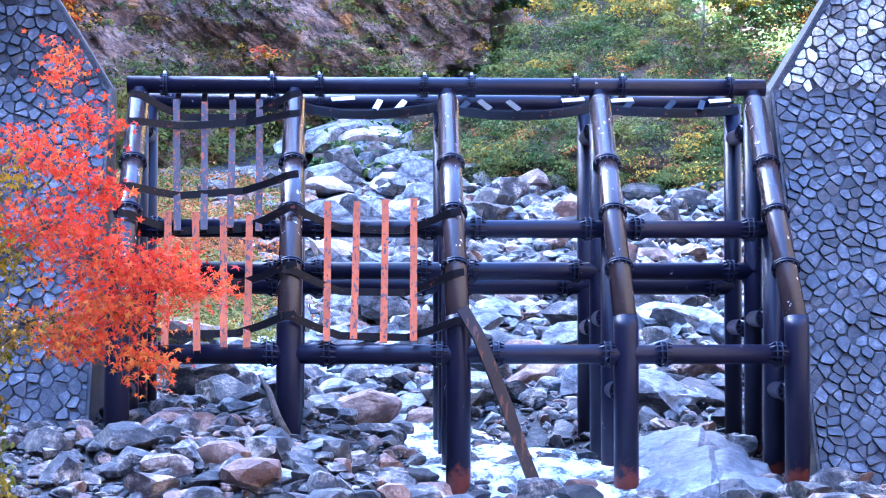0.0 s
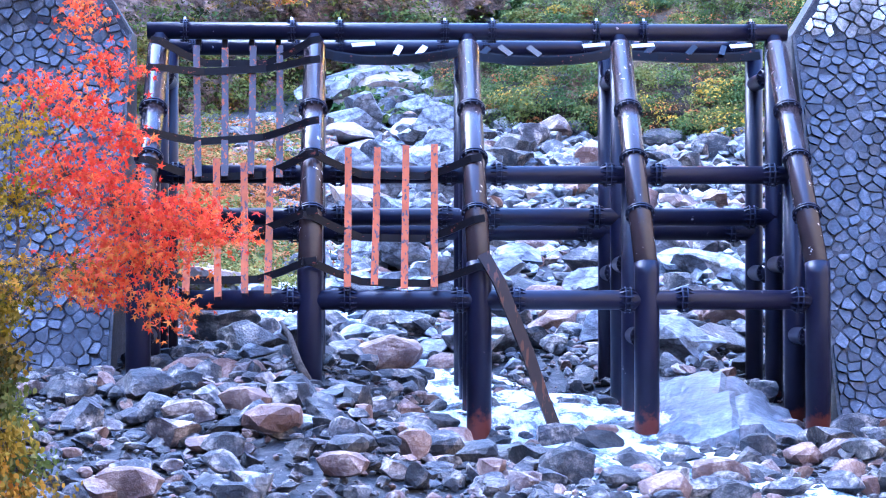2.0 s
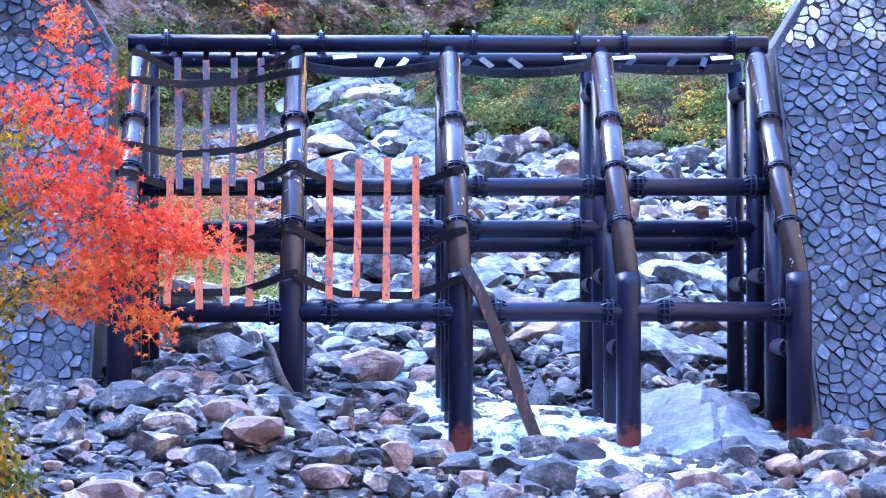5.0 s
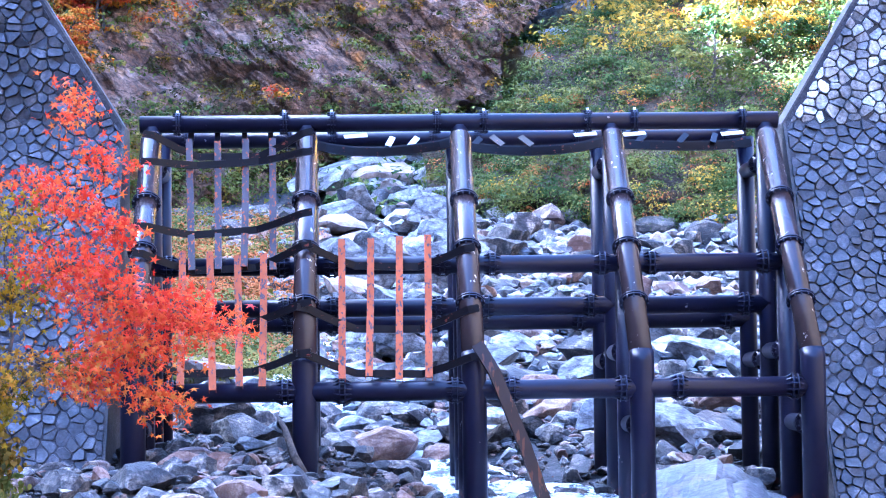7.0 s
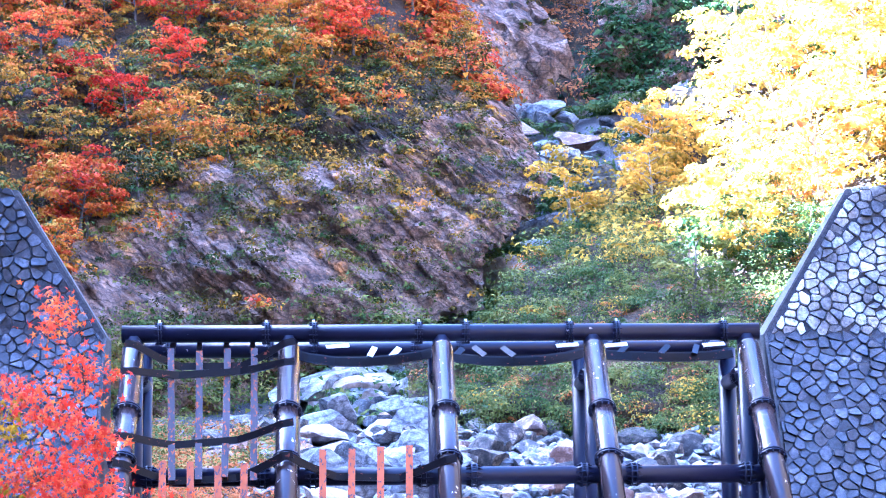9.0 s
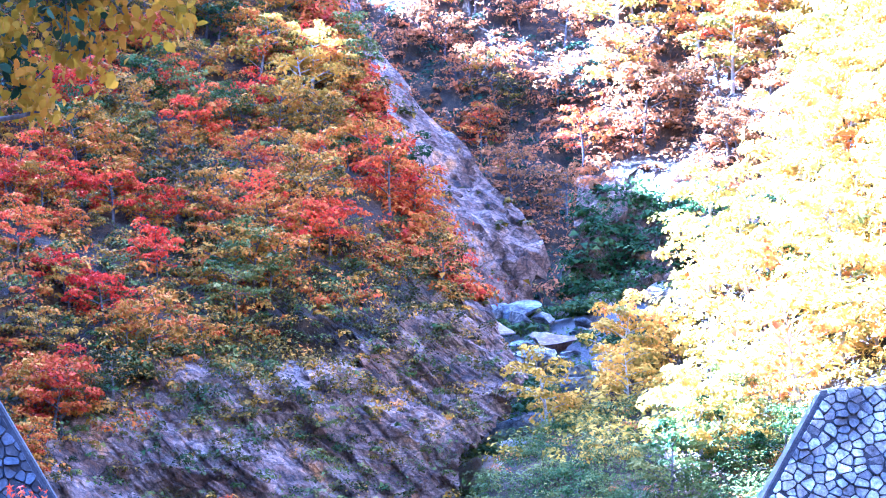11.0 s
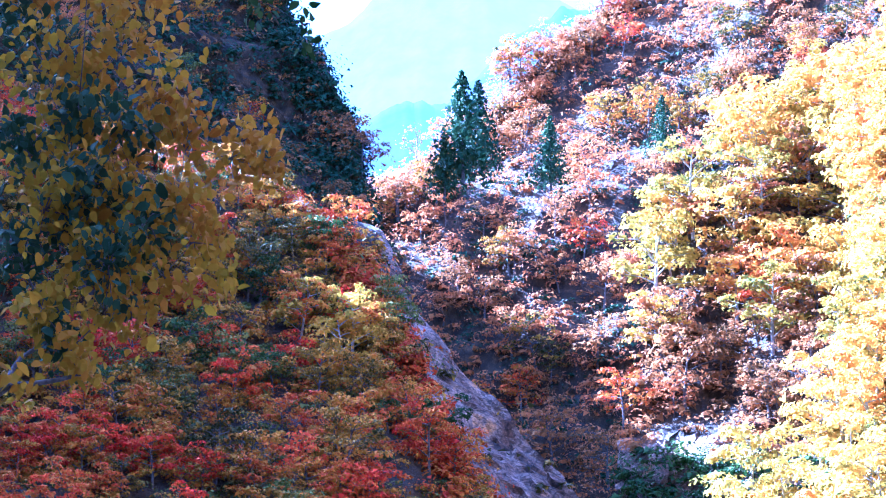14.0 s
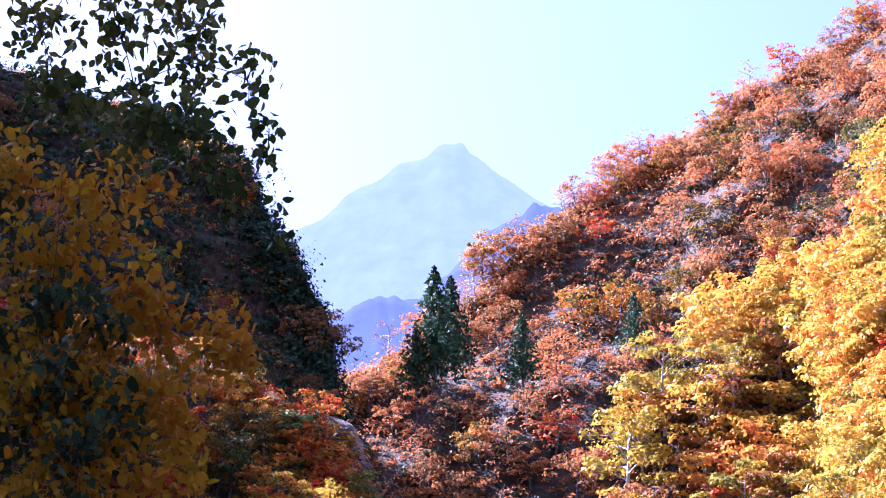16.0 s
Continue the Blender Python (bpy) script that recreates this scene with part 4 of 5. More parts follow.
def worn_block(corners, seed, drop=0.7):
    """A cast block with a four-cornered top, its surface and rim eaten by the stream."""
    n = 15
    a, b, c, d = (np.array(p, float) for p in corners)
    u = np.linspace(0, 1, n)
    U, V = np.meshgrid(u, u, indexing="ij")
    W = V[..., None]
    P = (a + (b - a) * U[..., None]) * (1 - W) + (d + (c - d) * U[..., None]) * W
    rim = np.minimum(np.minimum(U, 1 - U), np.minimum(V, 1 - V)) * 14
    noise_ = fbm(P.reshape(-1, 3), 1.1, 4, seed).reshape(n, n)
    fine = fbm(P.reshape(-1, 3) + 7, 0.35, 3, seed + 1).reshape(n, n)
    P[..., 2] += 0.14 * noise_ + 0.07 * fine - 0.10 * np.exp(-rim * 1.5)
    P[..., 0] += 0.12 * noise_ + 0.06 * fine
    P[..., 1] += 0.25 * fine
    bm = bmesh.new()
    g = [[bm.verts.new(P[i, k]) for k in range(n)] for i in range(n)]
    for i in range(n - 1):
        for k in range(n - 1):
            bm.faces.new((g[i][k], g[i + 1][k], g[i + 1][k + 1], g[i][k + 1]))
    edge = [g[i][0] for i in range(n)] + [g[n - 1][k] for k in range(1, n)] + [g[i][n - 1] for i in range(n - 2, -1, -1)] + [g[0][k] for k in range(n - 2, 0, -1)]
    low = [bm.verts.new(v.co - Vector((0, 0, drop))) for v in edge]
    for i in range(len(edge)):
        k = (i + 1) % len(edge)
        bm.faces.new((edge[k], edge[i], low[i], low[k]))
    bm.faces.new(low[::-1])
    bmesh.ops.recalc_face_normals(bm, faces=bm.faces)
    return bm


part("slab", worn_block([(4.8, 36.9, 0.12), (6.15, 36.3, 0.42), (6.6, 42.0, 1.0), (5.5, 42.5, 0.8)], 71), SLABMAT, slab).matrix_parent_inverse = slab.matrix_world.inverted()
part("edge_block", worn_block([(6.1, 36.25, 0.38), (7.6, 35.9, 0.12), (7.2, 41.6, 0.5), (6.55, 41.9, 0.95)], 81), SLABMAT, slab, "worn sloping edge of the concrete").matrix_parent_inverse = slab.matrix_world.inverted()
vs, fs = tube([(7.9, 36.9, 0.18), (8.4, 36.75, 0.2), (8.9, 36.6, 0.13)], [0.05, 0.065, 0.04], 8)
tagged(build("driftwood", vs, fs, PALEBARK, smooth=True), "bleached driftwood stick on the stones", "driftwood")
vs, fs = tube([(-0.75, 36.9, 0.85), (-1.0, 36.9, 1.3), (-1.15, 36.95, 1.75), (-1.3, 37.0, 2.0)], [0.075, 0.07, 0.05, 0.02], 8)
tagged(build("driftwood", vs, fs, BARK, smooth=True), "splintered driftwood log leaning on a leg", "driftwood")


# ---- trees and shrubs ----
def leaf_quads(centres, size, q, out=None):
    """A small folded leaf spray at each centre; `out` is the way its clump faces there."""
    n = len(centres)
    nrm = q.normal(size=(n, 3))
    nrm /= np.linalg.norm(nrm, axis=1)[:, None]
    if out is not None:
        nrm = out + (0, 0, 0.45) + 0.62 * nrm
        nrm /= np.linalg.norm(nrm, axis=1)[:, None]
    a = np.cross(nrm, q.normal(size=(n, 3)))
    a /= np.linalg.norm(a, axis=1)[:, None] + 1e-9
    b = np.cross(nrm, a)
    s = (size * q.lognormal(0, 0.35, n))[:, None]
    fold = nrm * s * 0.16
    V = np.stack([centres - a * s * 0.6, centres + b * s * 0.55 + fold, centres + a * s * 0.5 - b * s * 0.25], 1).reshape(-1, 3)
    return V, np.arange(3 * n).reshape(-1, 3)


def clump_points(q, centre, radius, n):
    """Places in a flattened clump of leaves, and the way out of it at each."""
    d = q.normal(size=(n, 3))
    d /= np.linalg.norm(d, axis=1)[:, None]
    d[:, 2] = np.where(d[:, 2] < -0.35, -d[:, 2], d[:, 2])
    return np.concatenate([centre + d * (radius * (0.5 + 0.5 * q.random(n) ** 0.5)[:, None]) * (1, 1, 0.5), d], 1)


def tree(name, seed, height, spread, leaves, size, mat, label, bark=BARK, bare=0.35, at=(0, 0, -500)):
    """A broadleaf tree: tapered trunk and limbs in one part, a crown of leaf clumps in the other."""
    q = np.random.default_rng(seed)
    thing = empty(name, at, label, "tree")
    V, Fs, tips = [], [], []

    def add(points, radii, sides):
        v, f = tube(points, radii, sides, False)
        base = len(V)
        V.extend(v)
        Fs.extend(tuple(base + i for i in face) for face in f)
    lean_x, lean_y = q.normal(0, 0.08 * height, 2)
    trunk = [Vector((lean_x * u * u, lean_y * u * u, height * u * 0.9 - 0.4)) for u in (0, 0.25, 0.5, 0.75, 1.0)]
    add(trunk, [height * 0.026 * k for k in (1.0, 0.8, 0.6, 0.4, 0.15)], 6)
    limbs = 11
    for k in range(limbs):
        u = bare + (1 - bare) * (k + 0.5) / limbs
        base = trunk[0].lerp(trunk[-1], u)
        base.x, base.y = lean_x * u * u, lean_y * u * u
        a = k * 2.4 + q.uniform(-0.5, 0.5)
        reach = spread * (1.05 - 0.75 * abs(u - 0.55)) * q.uniform(0.7, 1.1)
        tip = base + Vector((math.cos(a) * reach, math.sin(a) * reach, height * q.uniform(0.05, 0.17)))
        knee = base.lerp(tip, 0.5) + Vector((0, 0, height * 0.02))
        add([base, knee, tip], [height * 0.010, height * 0.006, height * 0.002], 4)
        tips += [(np.array(tip), 1.0), (np.array(knee), 0.8)]
        for s in (-1, 1):
            twig = tip.lerp(knee, 0.4) + Vector((math.cos(a + s) * reach * 0.45, math.sin(a + s) * reach * 0.45, height * q.uniform(-0.02, 0.06)))
            add([tip.lerp(knee, 0.5), twig], [height * 0.004, height * 0.0015], 3)
            tips.append((np.array(twig), 0.8))
    tips.append((np.array(trunk[-1]), 0.9))
    build("trunk", V, Fs, bark, thing, smooth=True)
    per = max(4, leaves // len(tips))
    pts = np.concatenate([clump_points(q, c, spread * 0.34 * w * q.uniform(0.8, 1.25), int(per * q.uniform(0.6, 1.4))) for c, w in tips])
    v, f = leaf_quads(pts[:, :3], size, q, pts[:, 3:])
    build("crown", v, f, mat, thing)
    return thing


def fir(name, seed, height, mat, label, at):
    q = np.random.default_rng(seed)
    thing = empty(name, at, label, "tree")
    v, f = tube([(0, 0, -0.5), (0, 0, height * 0.5), (0, 0, height)], [height * 0.018, height * 0.011, 0.02], 7, False)
    build("trunk", v, f, BARK, thing)
    pts = []
    for k in range(26):
        u = k / 25
        reach = height * 0.33 * (1 - u) ** 0.8 + 0.15
        for b in range(9):
            a = k * 1.3 + b * 0.7 + q.uniform(-0.2, 0.2)
            m = int(12 * (1 - u) + 4)
            s = q.random(m)
            pts.append(np.stack([np.cos(a) * reach * s, np.sin(a) * reach * s, height * (0.1 + 0.9 * u) - reach * 0.25 * s + q.normal(0, 0.05 * reach, m)], -1) + q.normal(0, 0.04 * reach, (m, 3)))
    v, f = leaf_quads(np.concatenate(pts), height * 0.035, q)
    build("crown", v, f, mat, thing)
    return thing


def undergrowth(name, picker, n, radius, leaves, size, mat, label, seed, lo=0, hi=99, u0=0.0, u1=1.0, keep=None):
    """Shrubs and grass that nobody could count, in one mesh over a hillside."""
    q = np.random.default_rng(seed)
    P, az, el = picker(n, lo, hi, u0, u1)
    ok = np.ones(n, bool) if keep is None else keep(P, az, el, q)
    P = P[ok]
    pts = np.concatenate([clump_points(q, p - (0, 0.3, -0.15 * radius), radius * q.lognormal(0, 0.5), int(leaves * q.uniform(0.5, 1.5))) for p in P])
    v, f = leaf_quads(pts[:, :3], size, q, pts[:, 3:])
    return build(name, v, f, mat, kind="stuff", label=label)


def plant(kinds, picker, n, seed, lo, hi, u0, u1, big, keep=None, group=""):
    q = random.Random(seed)
    P, az, el = picker(n * 3, lo, hi, u0, u1)
    done = 0
    qq = np.random.default_rng(seed)
    ok = np.ones(len(P), bool) if keep is None else keep(P, az, el, qq)
    for p, good in zip(P, ok):
        if not good or done >= n:
            continue
        src = kinds[q.randrange(len(kinds))]
        s = big * q.uniform(0.7, 1.3)
        ob = copy_thing(src, Matrix.LocRotScale(Vector(p) + Vector((0, 0, -0.1)), Euler((q.uniform(-0.12, 0.12), q.uniform(-0.12, 0.12), q.uniform(0, 6.28))), (s, s, s)))
        if group:
            ob["group"] = group
        done += 1


def not_rock(P, az, el, q):
    return left_rock(az, el) + 0.3 * fbm(P, 5.0, 3, 52) < q.uniform(0.25, 0.75, len(az))


# first ones of each kind stand on the hills themselves
p0 = pick_l1(1, 15, 15.1, 0.6, 0.61)[0][0]
auts = [tree("maple_tree", 20 + k, 4.2, 1.75, 1900, 0.155, m, "autumn tree with %s leaves on a steep hillside" % w, BARK, 0.3, tuple(pick_l1(1, 13 + k, 13.1 + k, 0.5, 0.9)[0][0]))
        for k, (m, w) in enumerate(((AUTUMN, "red"), (AUTUMN, "orange"), (AUTUMN, "orange and green"), (AUTUMN, "russet"), (GREEN, "dull green")))]
golds = [tree("golden_tree", 40 + k, 5.5, 2.1, 1500, 0.22, GOLD, "sunlit tree with golden yellow leaves", PALEBARK, 0.25, tuple(pick_r1(1, 14 + 3 * k, 14.1 + 3 * k, 0.3, 0.9)[0][0])) for k in range(4)]
russ = [tree("russet_tree", 60 + k, 8.0, 3.2, 1150, 0.33, m, "distant tree with %s leaves" % w, BARK, 0.3, tuple(pick_r3(1, 24 + k, 24.1 + k, 0.3, 0.7)[0][0]))
        for k, (m, w) in enumerate(((RUSSET, "russet"), (RUSSET, "rust-red"), (AUTUMN, "dull orange"), (GREEN, "green")))]

plant(auts, pick_l1, 120, 1, 9.5, 22, 0.3, 0.99, 0.8, not_rock, "autumn trees of the hillside")
reds = [tree("red_tree", 90, 3.6, 1.5, 1900, 0.15, RED, "small tree with bright red leaves on a steep hillside", BARK, 0.3, tuple(pick_l1(1, 16, 16.2, 0.6, 0.7)[0][0]))]
plant(reds, pick_l1, 26, 21, 11, 21, 0.3, 0.95, 0.8, not_rock, "red trees of the hillside")
plant(auts[2:], pick_l1, 25, 2, 4, 9.5, 0.4, 0.8, 0.7, not_rock, "autumn trees of the hillside")
plant(golds, pick_r1, 85, 3, 8.6, 28, 0.2, 1.0, 1.0, None, "golden trees of the sunny hillside")
plant(golds, pick_r1, 55, 13, 16, 28.5, 0.5, 1.0, 0.9, None, "golden trees of the sunny hillside")
plant(golds[:2] + auts[4:], pick_r1, 9, 45, 6.6, 8.8, 0.42, 0.68, 0.8, None, "autumn trees of the sunny hillside")
plant(auts[:4], pick_r1, 18, 44, 13, 27, 0.3, 1.0, 1.0, None, "autumn trees of the sunny hillside")
plant(golds[:2] + auts[4:], pick_r1, 40, 4, 8.6, 27, 0.3, 1.0, 0.8, None, "golden trees of the sunny hillside")
plant(golds, pick_r2, 46, 15, 17.2, 23.2, 0.3, 1.0, 1.6, None, "golden trees of the rock shoulder")
plant(russ[:3], pick_r2, 26, 5, 15.5, 21, 0.4, 1.0, 0.8, None, "trees of the rock shoulder")
plant(russ[:3], pick_r3, 170, 6, 14, 31, 0.35, 1.0, 1.0, None, "trees of the far hillside")
plant(russ, pick_l3, 36, 7, 20, 33, 0.3, 1.0, 0.7, None, "trees of the dark mountainside")

plant(auts[1:4], pick_l1, 40, 77, 20.2, 23.6, 0.2, 0.97, 0.75, None, "autumn trees of the hillside")
plant(golds, pick_l1, 5, 78, 16.5, 21, 0.8, 0.95, 0.7, None, "golden trees of the hillside")
undergrowth("hillside_shrubs", pick_l1, 2900, 0.7, 72, 0.14, AUTUMN, "brown, orange and green shrubs on the steep hillside", 1, 1, 24, 0.2, 1.0, not_rock)
undergrowth("hillside_green_shrubs", pick_l1, 1500, 0.65, 66, 0.14, GREEN, "dull green shrubs on the steep hillside", 2, 1, 24, 0.2, 1.0, not_rock)
undergrowth("ledge_shrubs", pick_l1, 420, 0.6, 60, 0.12, AUTUMN, "brown and yellow shrubs along the cliff's upper ledge", 29, 8.5, 13.5, 0.5, 0.97)
undergrowth("cliff_brown_tufts", pick_l1, 900, 0.45, 44, 0.11, AUTUMN, "brown and orange tufts in the cliff's cracks", 19, 4, 14, 0.3, 1.0)
undergrowth("cliff_shrubs", pick_l1, 300, 0.6, 50, 0.12, GREEN, "tufts of green in the cliff's cracks", 9, 3, 13, 0.5, 1.0)
undergrowth("bank_bushes", pick_r1, 330, 1.25, 380, 0.085, GREEN, "rounded green bushes above the stream bed", 33, 1.6, 9.5, 0.3, 1.0)
undergrowth("bank_yellow_bushes", pick_r1, 45, 1.0, 280, 0.08, GOLD, "yellowing bushes above the stream bed", 34, 1.6, 9.5, 0.3, 1.0)
undergrowth("bank_brown_shrubs", pick_r1, 170, 0.6, 110, 0.08, RUSSET, "brown and rusty shrubs above the stream bed", 35, 1.6, 9.5, 0.3, 1.0)
undergrowth("bank_shrubs", pick_r1, 850, 0.65, 130, 0.08, GREEN, "green and yellow shrubs above the stream bed", 3, 1.6, 9.5, 0.4, 1.0)
undergrowth("foot_shrubs", pick_l1, 420, 0.8, 90, 0.12, GREEN, "green shrubs at the foot of the steep hillside", 12, 0.6, 6.2, 0.55, 1.0)
undergrowth("sunny_shrubs", pick_r1, 1700, 0.9, 60, 0.19, GOLD, "yellow sunlit shrubs of the hillside", 4, 8, 28, 0.2, 1.0)
undergrowth("shoulder_shrubs", pick_r2, 620, 1.2, 34, 0.34, RUSSET, "russet shrubs of the rock shoulder", 5, 14.6, 23, 0.4, 1.0)
undergrowth("shoulder_green_shrubs", pick_r2, 1100, 1.1, 40, 0.3, GREEN, "green shrubs over the rock shoulder", 57, 9, 14.6, 0.4, 1.0)
undergrowth("spur_shrubs", pick_l2, 170, 1.0, 22, 0.4, AUTUMN, "brown shrubs on the rock spur", 6, 9, 23, 0.2, 1.0)
undergrowth("far_forest", pick_r3, 3900, 2.0, 54, 0.42, RUSSET, "russet forest of the far hillside", 7, 9, 31.5, 0.3, 1.0)
undergrowth("far_green_forest", pick_r3, 1000, 2.0, 56, 0.42, FIRSHADE, "dark green forest of the far hillside", 8, 9, 28, 0.3, 1.0)


def pick_gully(n, lo, hi, u0, u1):
    q = np.random.default_rng(55)
    y = q.uniform(lo, hi, n)
    x = y * 0.098 + q.uniform(u0, u1, n)
    return np.stack([x, y, bed(x, y) + 0.2], -1), x, y


undergrowth("gully_shrubs", pick_gully, 2000, 0.8, 70, 0.25, GREEN, "green shrubs between the blocks of the gully", 56, 92, 180, -10, 19, lambda P, x, y, q: fbm(P, 6.0, 3, 66) > -0.3)


def pick_bank(n, lo, hi, u0, u1):
    """Places on the foot of the shaded hillside beside the stream bed."""
    q = np.random.default_rng(58)
    y = q.uniform(lo, hi, n)
    x = y * q.uniform(u0, u1, n)
    return np.stack([x, y, bed(x, y) + 0.15], -1), x, y


undergrowth("foot_brown_shrubs", pick_bank, 650, 0.6, 90, 0.085, RUSSET, "brown and olive shrubs on the bank below the cliff", 59, 58, 88, -0.14, -0.022)
undergrowth("foot_green_shrubs", pick_bank, 700, 0.7, 100, 0.085, GREEN, "dark green shrubs on the bank below the cliff", 60, 54, 88, -0.14, -0.026, lambda P, x, y, q: fbm(P, 5.0, 3, 67) > -0.35)
for who, n, r0, k0, sz, mt, lo, hi, sd in ((pick_r3, 800, 2.2, 26, 0.5, RUSSET, 20, 31.5, 61), (pick_l3, 900, 1.3, 30, 0.34, FIRSHADE, 19, 29, 62), (pick_r1, 500, 0.9, 36, 0.2, GOLD, 9, 28, 63), (pick_l1, 700, 0.8, 40, 0.2, AUTUMN, 12, 24, 64)):
    undergrowth("crest_shrubs", who, n, r0, k0, sz, mt, "shrubs along a hill's crest", sd, lo, hi, 0.93, 1.0)
plant(russ[:3], pick_r3, 40, 71, 20, 31, 0.9, 1.0, 0.9, None, "trees of the far hillside")
bares = [tree("bare_tree", 130 + k, 9.0, 3.0, 70, 0.3, RUSSET, "nearly leafless grey tree on a hill's crest", PALEBARK, 0.3, tuple(pick_r3(1, 25 + 2 * k, 25.2 + 2 * k, 0.985, 1.0)[0][0])) for k in range(2)]
plant(bares, pick_r3, 16, 72, 22, 31, 0.97, 1.0, 0.9, None, "bare trees of the far hillside")
undergrowth("mountain_evergreens", pick_l3, 3400, 1.4, 30, 0.38, FIRSHADE, "dark green shrubs of the shaded mountainside", 11, 17, 34, 0.2, 1.0)
undergrowth("mountain_shrubs", pick_l3, 1000, 1.3, 24, 0.38, RUSSET, "dark shrubs of the shaded mountainside", 10, 17, 34, 0.2, 1.0)
for k, (az, el, d, h) in enumerate(((3.0, 22.0, 300, 17), (3.45, 22.3, 306, 14), (2.5, 21.6, 300, 10), (5.4, 21.8, 305, 11), (8.5, 22.6, 310, 9))):
    a = radians(az)
    fir("fir_tree", 80 + k, h, FIRSHADE, "dark green fir standing over russet trees", (d * math.sin(a), d * math.cos(a), EYE + d * math.tan(radians(el)) - 1))


# ---- trees close to the eye ----
def star_leaves(centres, size, q, lobes=5):
    """Lobed maple leaves, one flat star each, hanging a little."""
    n = len(centres)
    nrm = q.normal(size=(n, 3)) * (0.9, 0.9, 0.7) + (0, -0.3, 0.55)
    nrm /= np.linalg.norm(nrm, axis=1)[:, None]
    a = np.cross(nrm, q.normal(size=(n, 3)))
    a /= np.linalg.norm(a, axis=1)[:, None] + 1e-9
    b = np.cross(nrm, a)
    s = (size * q.lognormal(0, 0.22, n))[:, None]
    V = []
    m = 2 * lobes
    for k in range(m):
        ang = 2 * math.pi * k / m
        rad = (0.62 if k % 2 == 0 else 0.21) * (1.0 if k != m // 2 else 0.6)
        V.append(centres + (a * math.cos(ang) + b * math.sin(ang)) * rad * s + nrm * s * (0.08 if k % 2 else -0.06))
    return np.stack(V, 1).reshape(-1, 3), np.arange(m * n).reshape(-1, m)


def oval_leaves(centres, size, q):
    n = len(centres)
    nrm = q.normal(size=(n, 3)) * (0.8, 0.8, 0.5) + (0, -0.5, 0.3)
    nrm /= np.linalg.norm(nrm, axis=1)[:, None]
    a = np.cross(nrm, np.array([0, 0, 1.0]) + 0.7 * q.normal(size=(n, 3)))
    a /= np.linalg.norm(a, axis=1)[:, None] + 1e-9
    b = np.cross(nrm, a)
    s = (size * q.lognormal(0, 0.22, n))[:, None]
    V = []
    for u, w in ((-0.55, 0.0), (-0.3, 0.3), (0.05, 0.36), (0.35, 0.2), (0.62, 0.0), (0.35, -0.2), (0.05, -0.36), (-0.3, -0.3)):
        V.append(centres + b * u * s + a * w * s + nrm * s * abs(w) * 0.35)
    return np.stack(V, 1).reshape(-1, 3), np.arange(8 * n).reshape(-1, 8)


def spot(az, el, d):
    a = radians(az)
    return Vector((d * math.sin(a), d * math.cos(a), EYE + d * math.tan(radians(el))))


def near_tree(name, label, root, sprays, leaf, maker, seed, bark=BARK, twice=1.0):
    """A tree beside the eye whose limbs reach into view. sprays: bearing, elevation, distance, width and height of a spray in degrees, leaves, material."""
    q = np.random.default_rng(seed)
    thing = empty(name, root, label, "tree")
    bpy.context.view_layer.update()
    back = thing.matrix_world.inverted()
    root = Vector(root)
    fork = root + Vector((0.3, 0.1, 2.6))
    V, Fs = [], []

    def add(points, radii, sides):
        v, f = tube(points, radii, sides, False)
        base = len(V)
        V.extend(v)
        Fs.extend(tuple(base + i for i in face) for face in f)
    add([root - Vector((0, 0, 0.5)), root + Vector((0.1, 0, 1.3)), fork, fork + Vector((-0.1, 0.1, 3.5))], [0.16, 0.13, 0.1, 0.03], 9)
    groups = {}
    nodes = [(fork, 0.05)]
    for az, el, d, w, h, n, mat in sorted(sprays, key=lambda t: (spot(t[0], t[1], t[2]) - fork).length):
        n = int(n * twice)
        c = spot(az, el, d)
        start, thick = min(nodes, key=lambda t: (t[0] - c).length + 0.25 * (t[0] - fork).length)
        wob = Vector(q.normal(0, 0.06, 3)) * (c - start).length
        knee = start.lerp(c, 0.6) + wob
        add([start, start.lerp(c, 0.3) + wob * 0.8, knee, c], [thick * 0.7, thick * 0.6, thick * 0.5, thick * 0.4], 6)
        nodes.append((c, max(0.005, thick * 0.5)))
        rx, rz = d * radians(w), d * radians(h)
        m = max(3, n // 22)
        for _ in range(m):
            g = q.normal(size=3) * 0.5
            tip = np.array(c) + g * (rx, min(rx, 0.7), rz)
            add([c.lerp(knee, 0.15), c.lerp(Vector(tip), 0.6) + Vector((0, 0, 0.03)), Vector(tip)], [0.006, 0.004, 0.002], 4)
            k = max(3, int(n / m))
            groups.setdefault(mat.name, (mat, []))[1].append(tip + q.normal(size=(k, 3)) * (rx * 0.34 + 0.03, 0.18, rz * 0.24 + 0.02))
    on_ = build("trunk", V, Fs, bark, thing, smooth=True)
    on_.matrix_parent_inverse = back
    for mat, pts in groups.values():
        v, f = maker(np.concatenate(pts), leaf, q)
        build("foliage", v, f, mat, thing).matrix_parent_inverse = back
    return thing


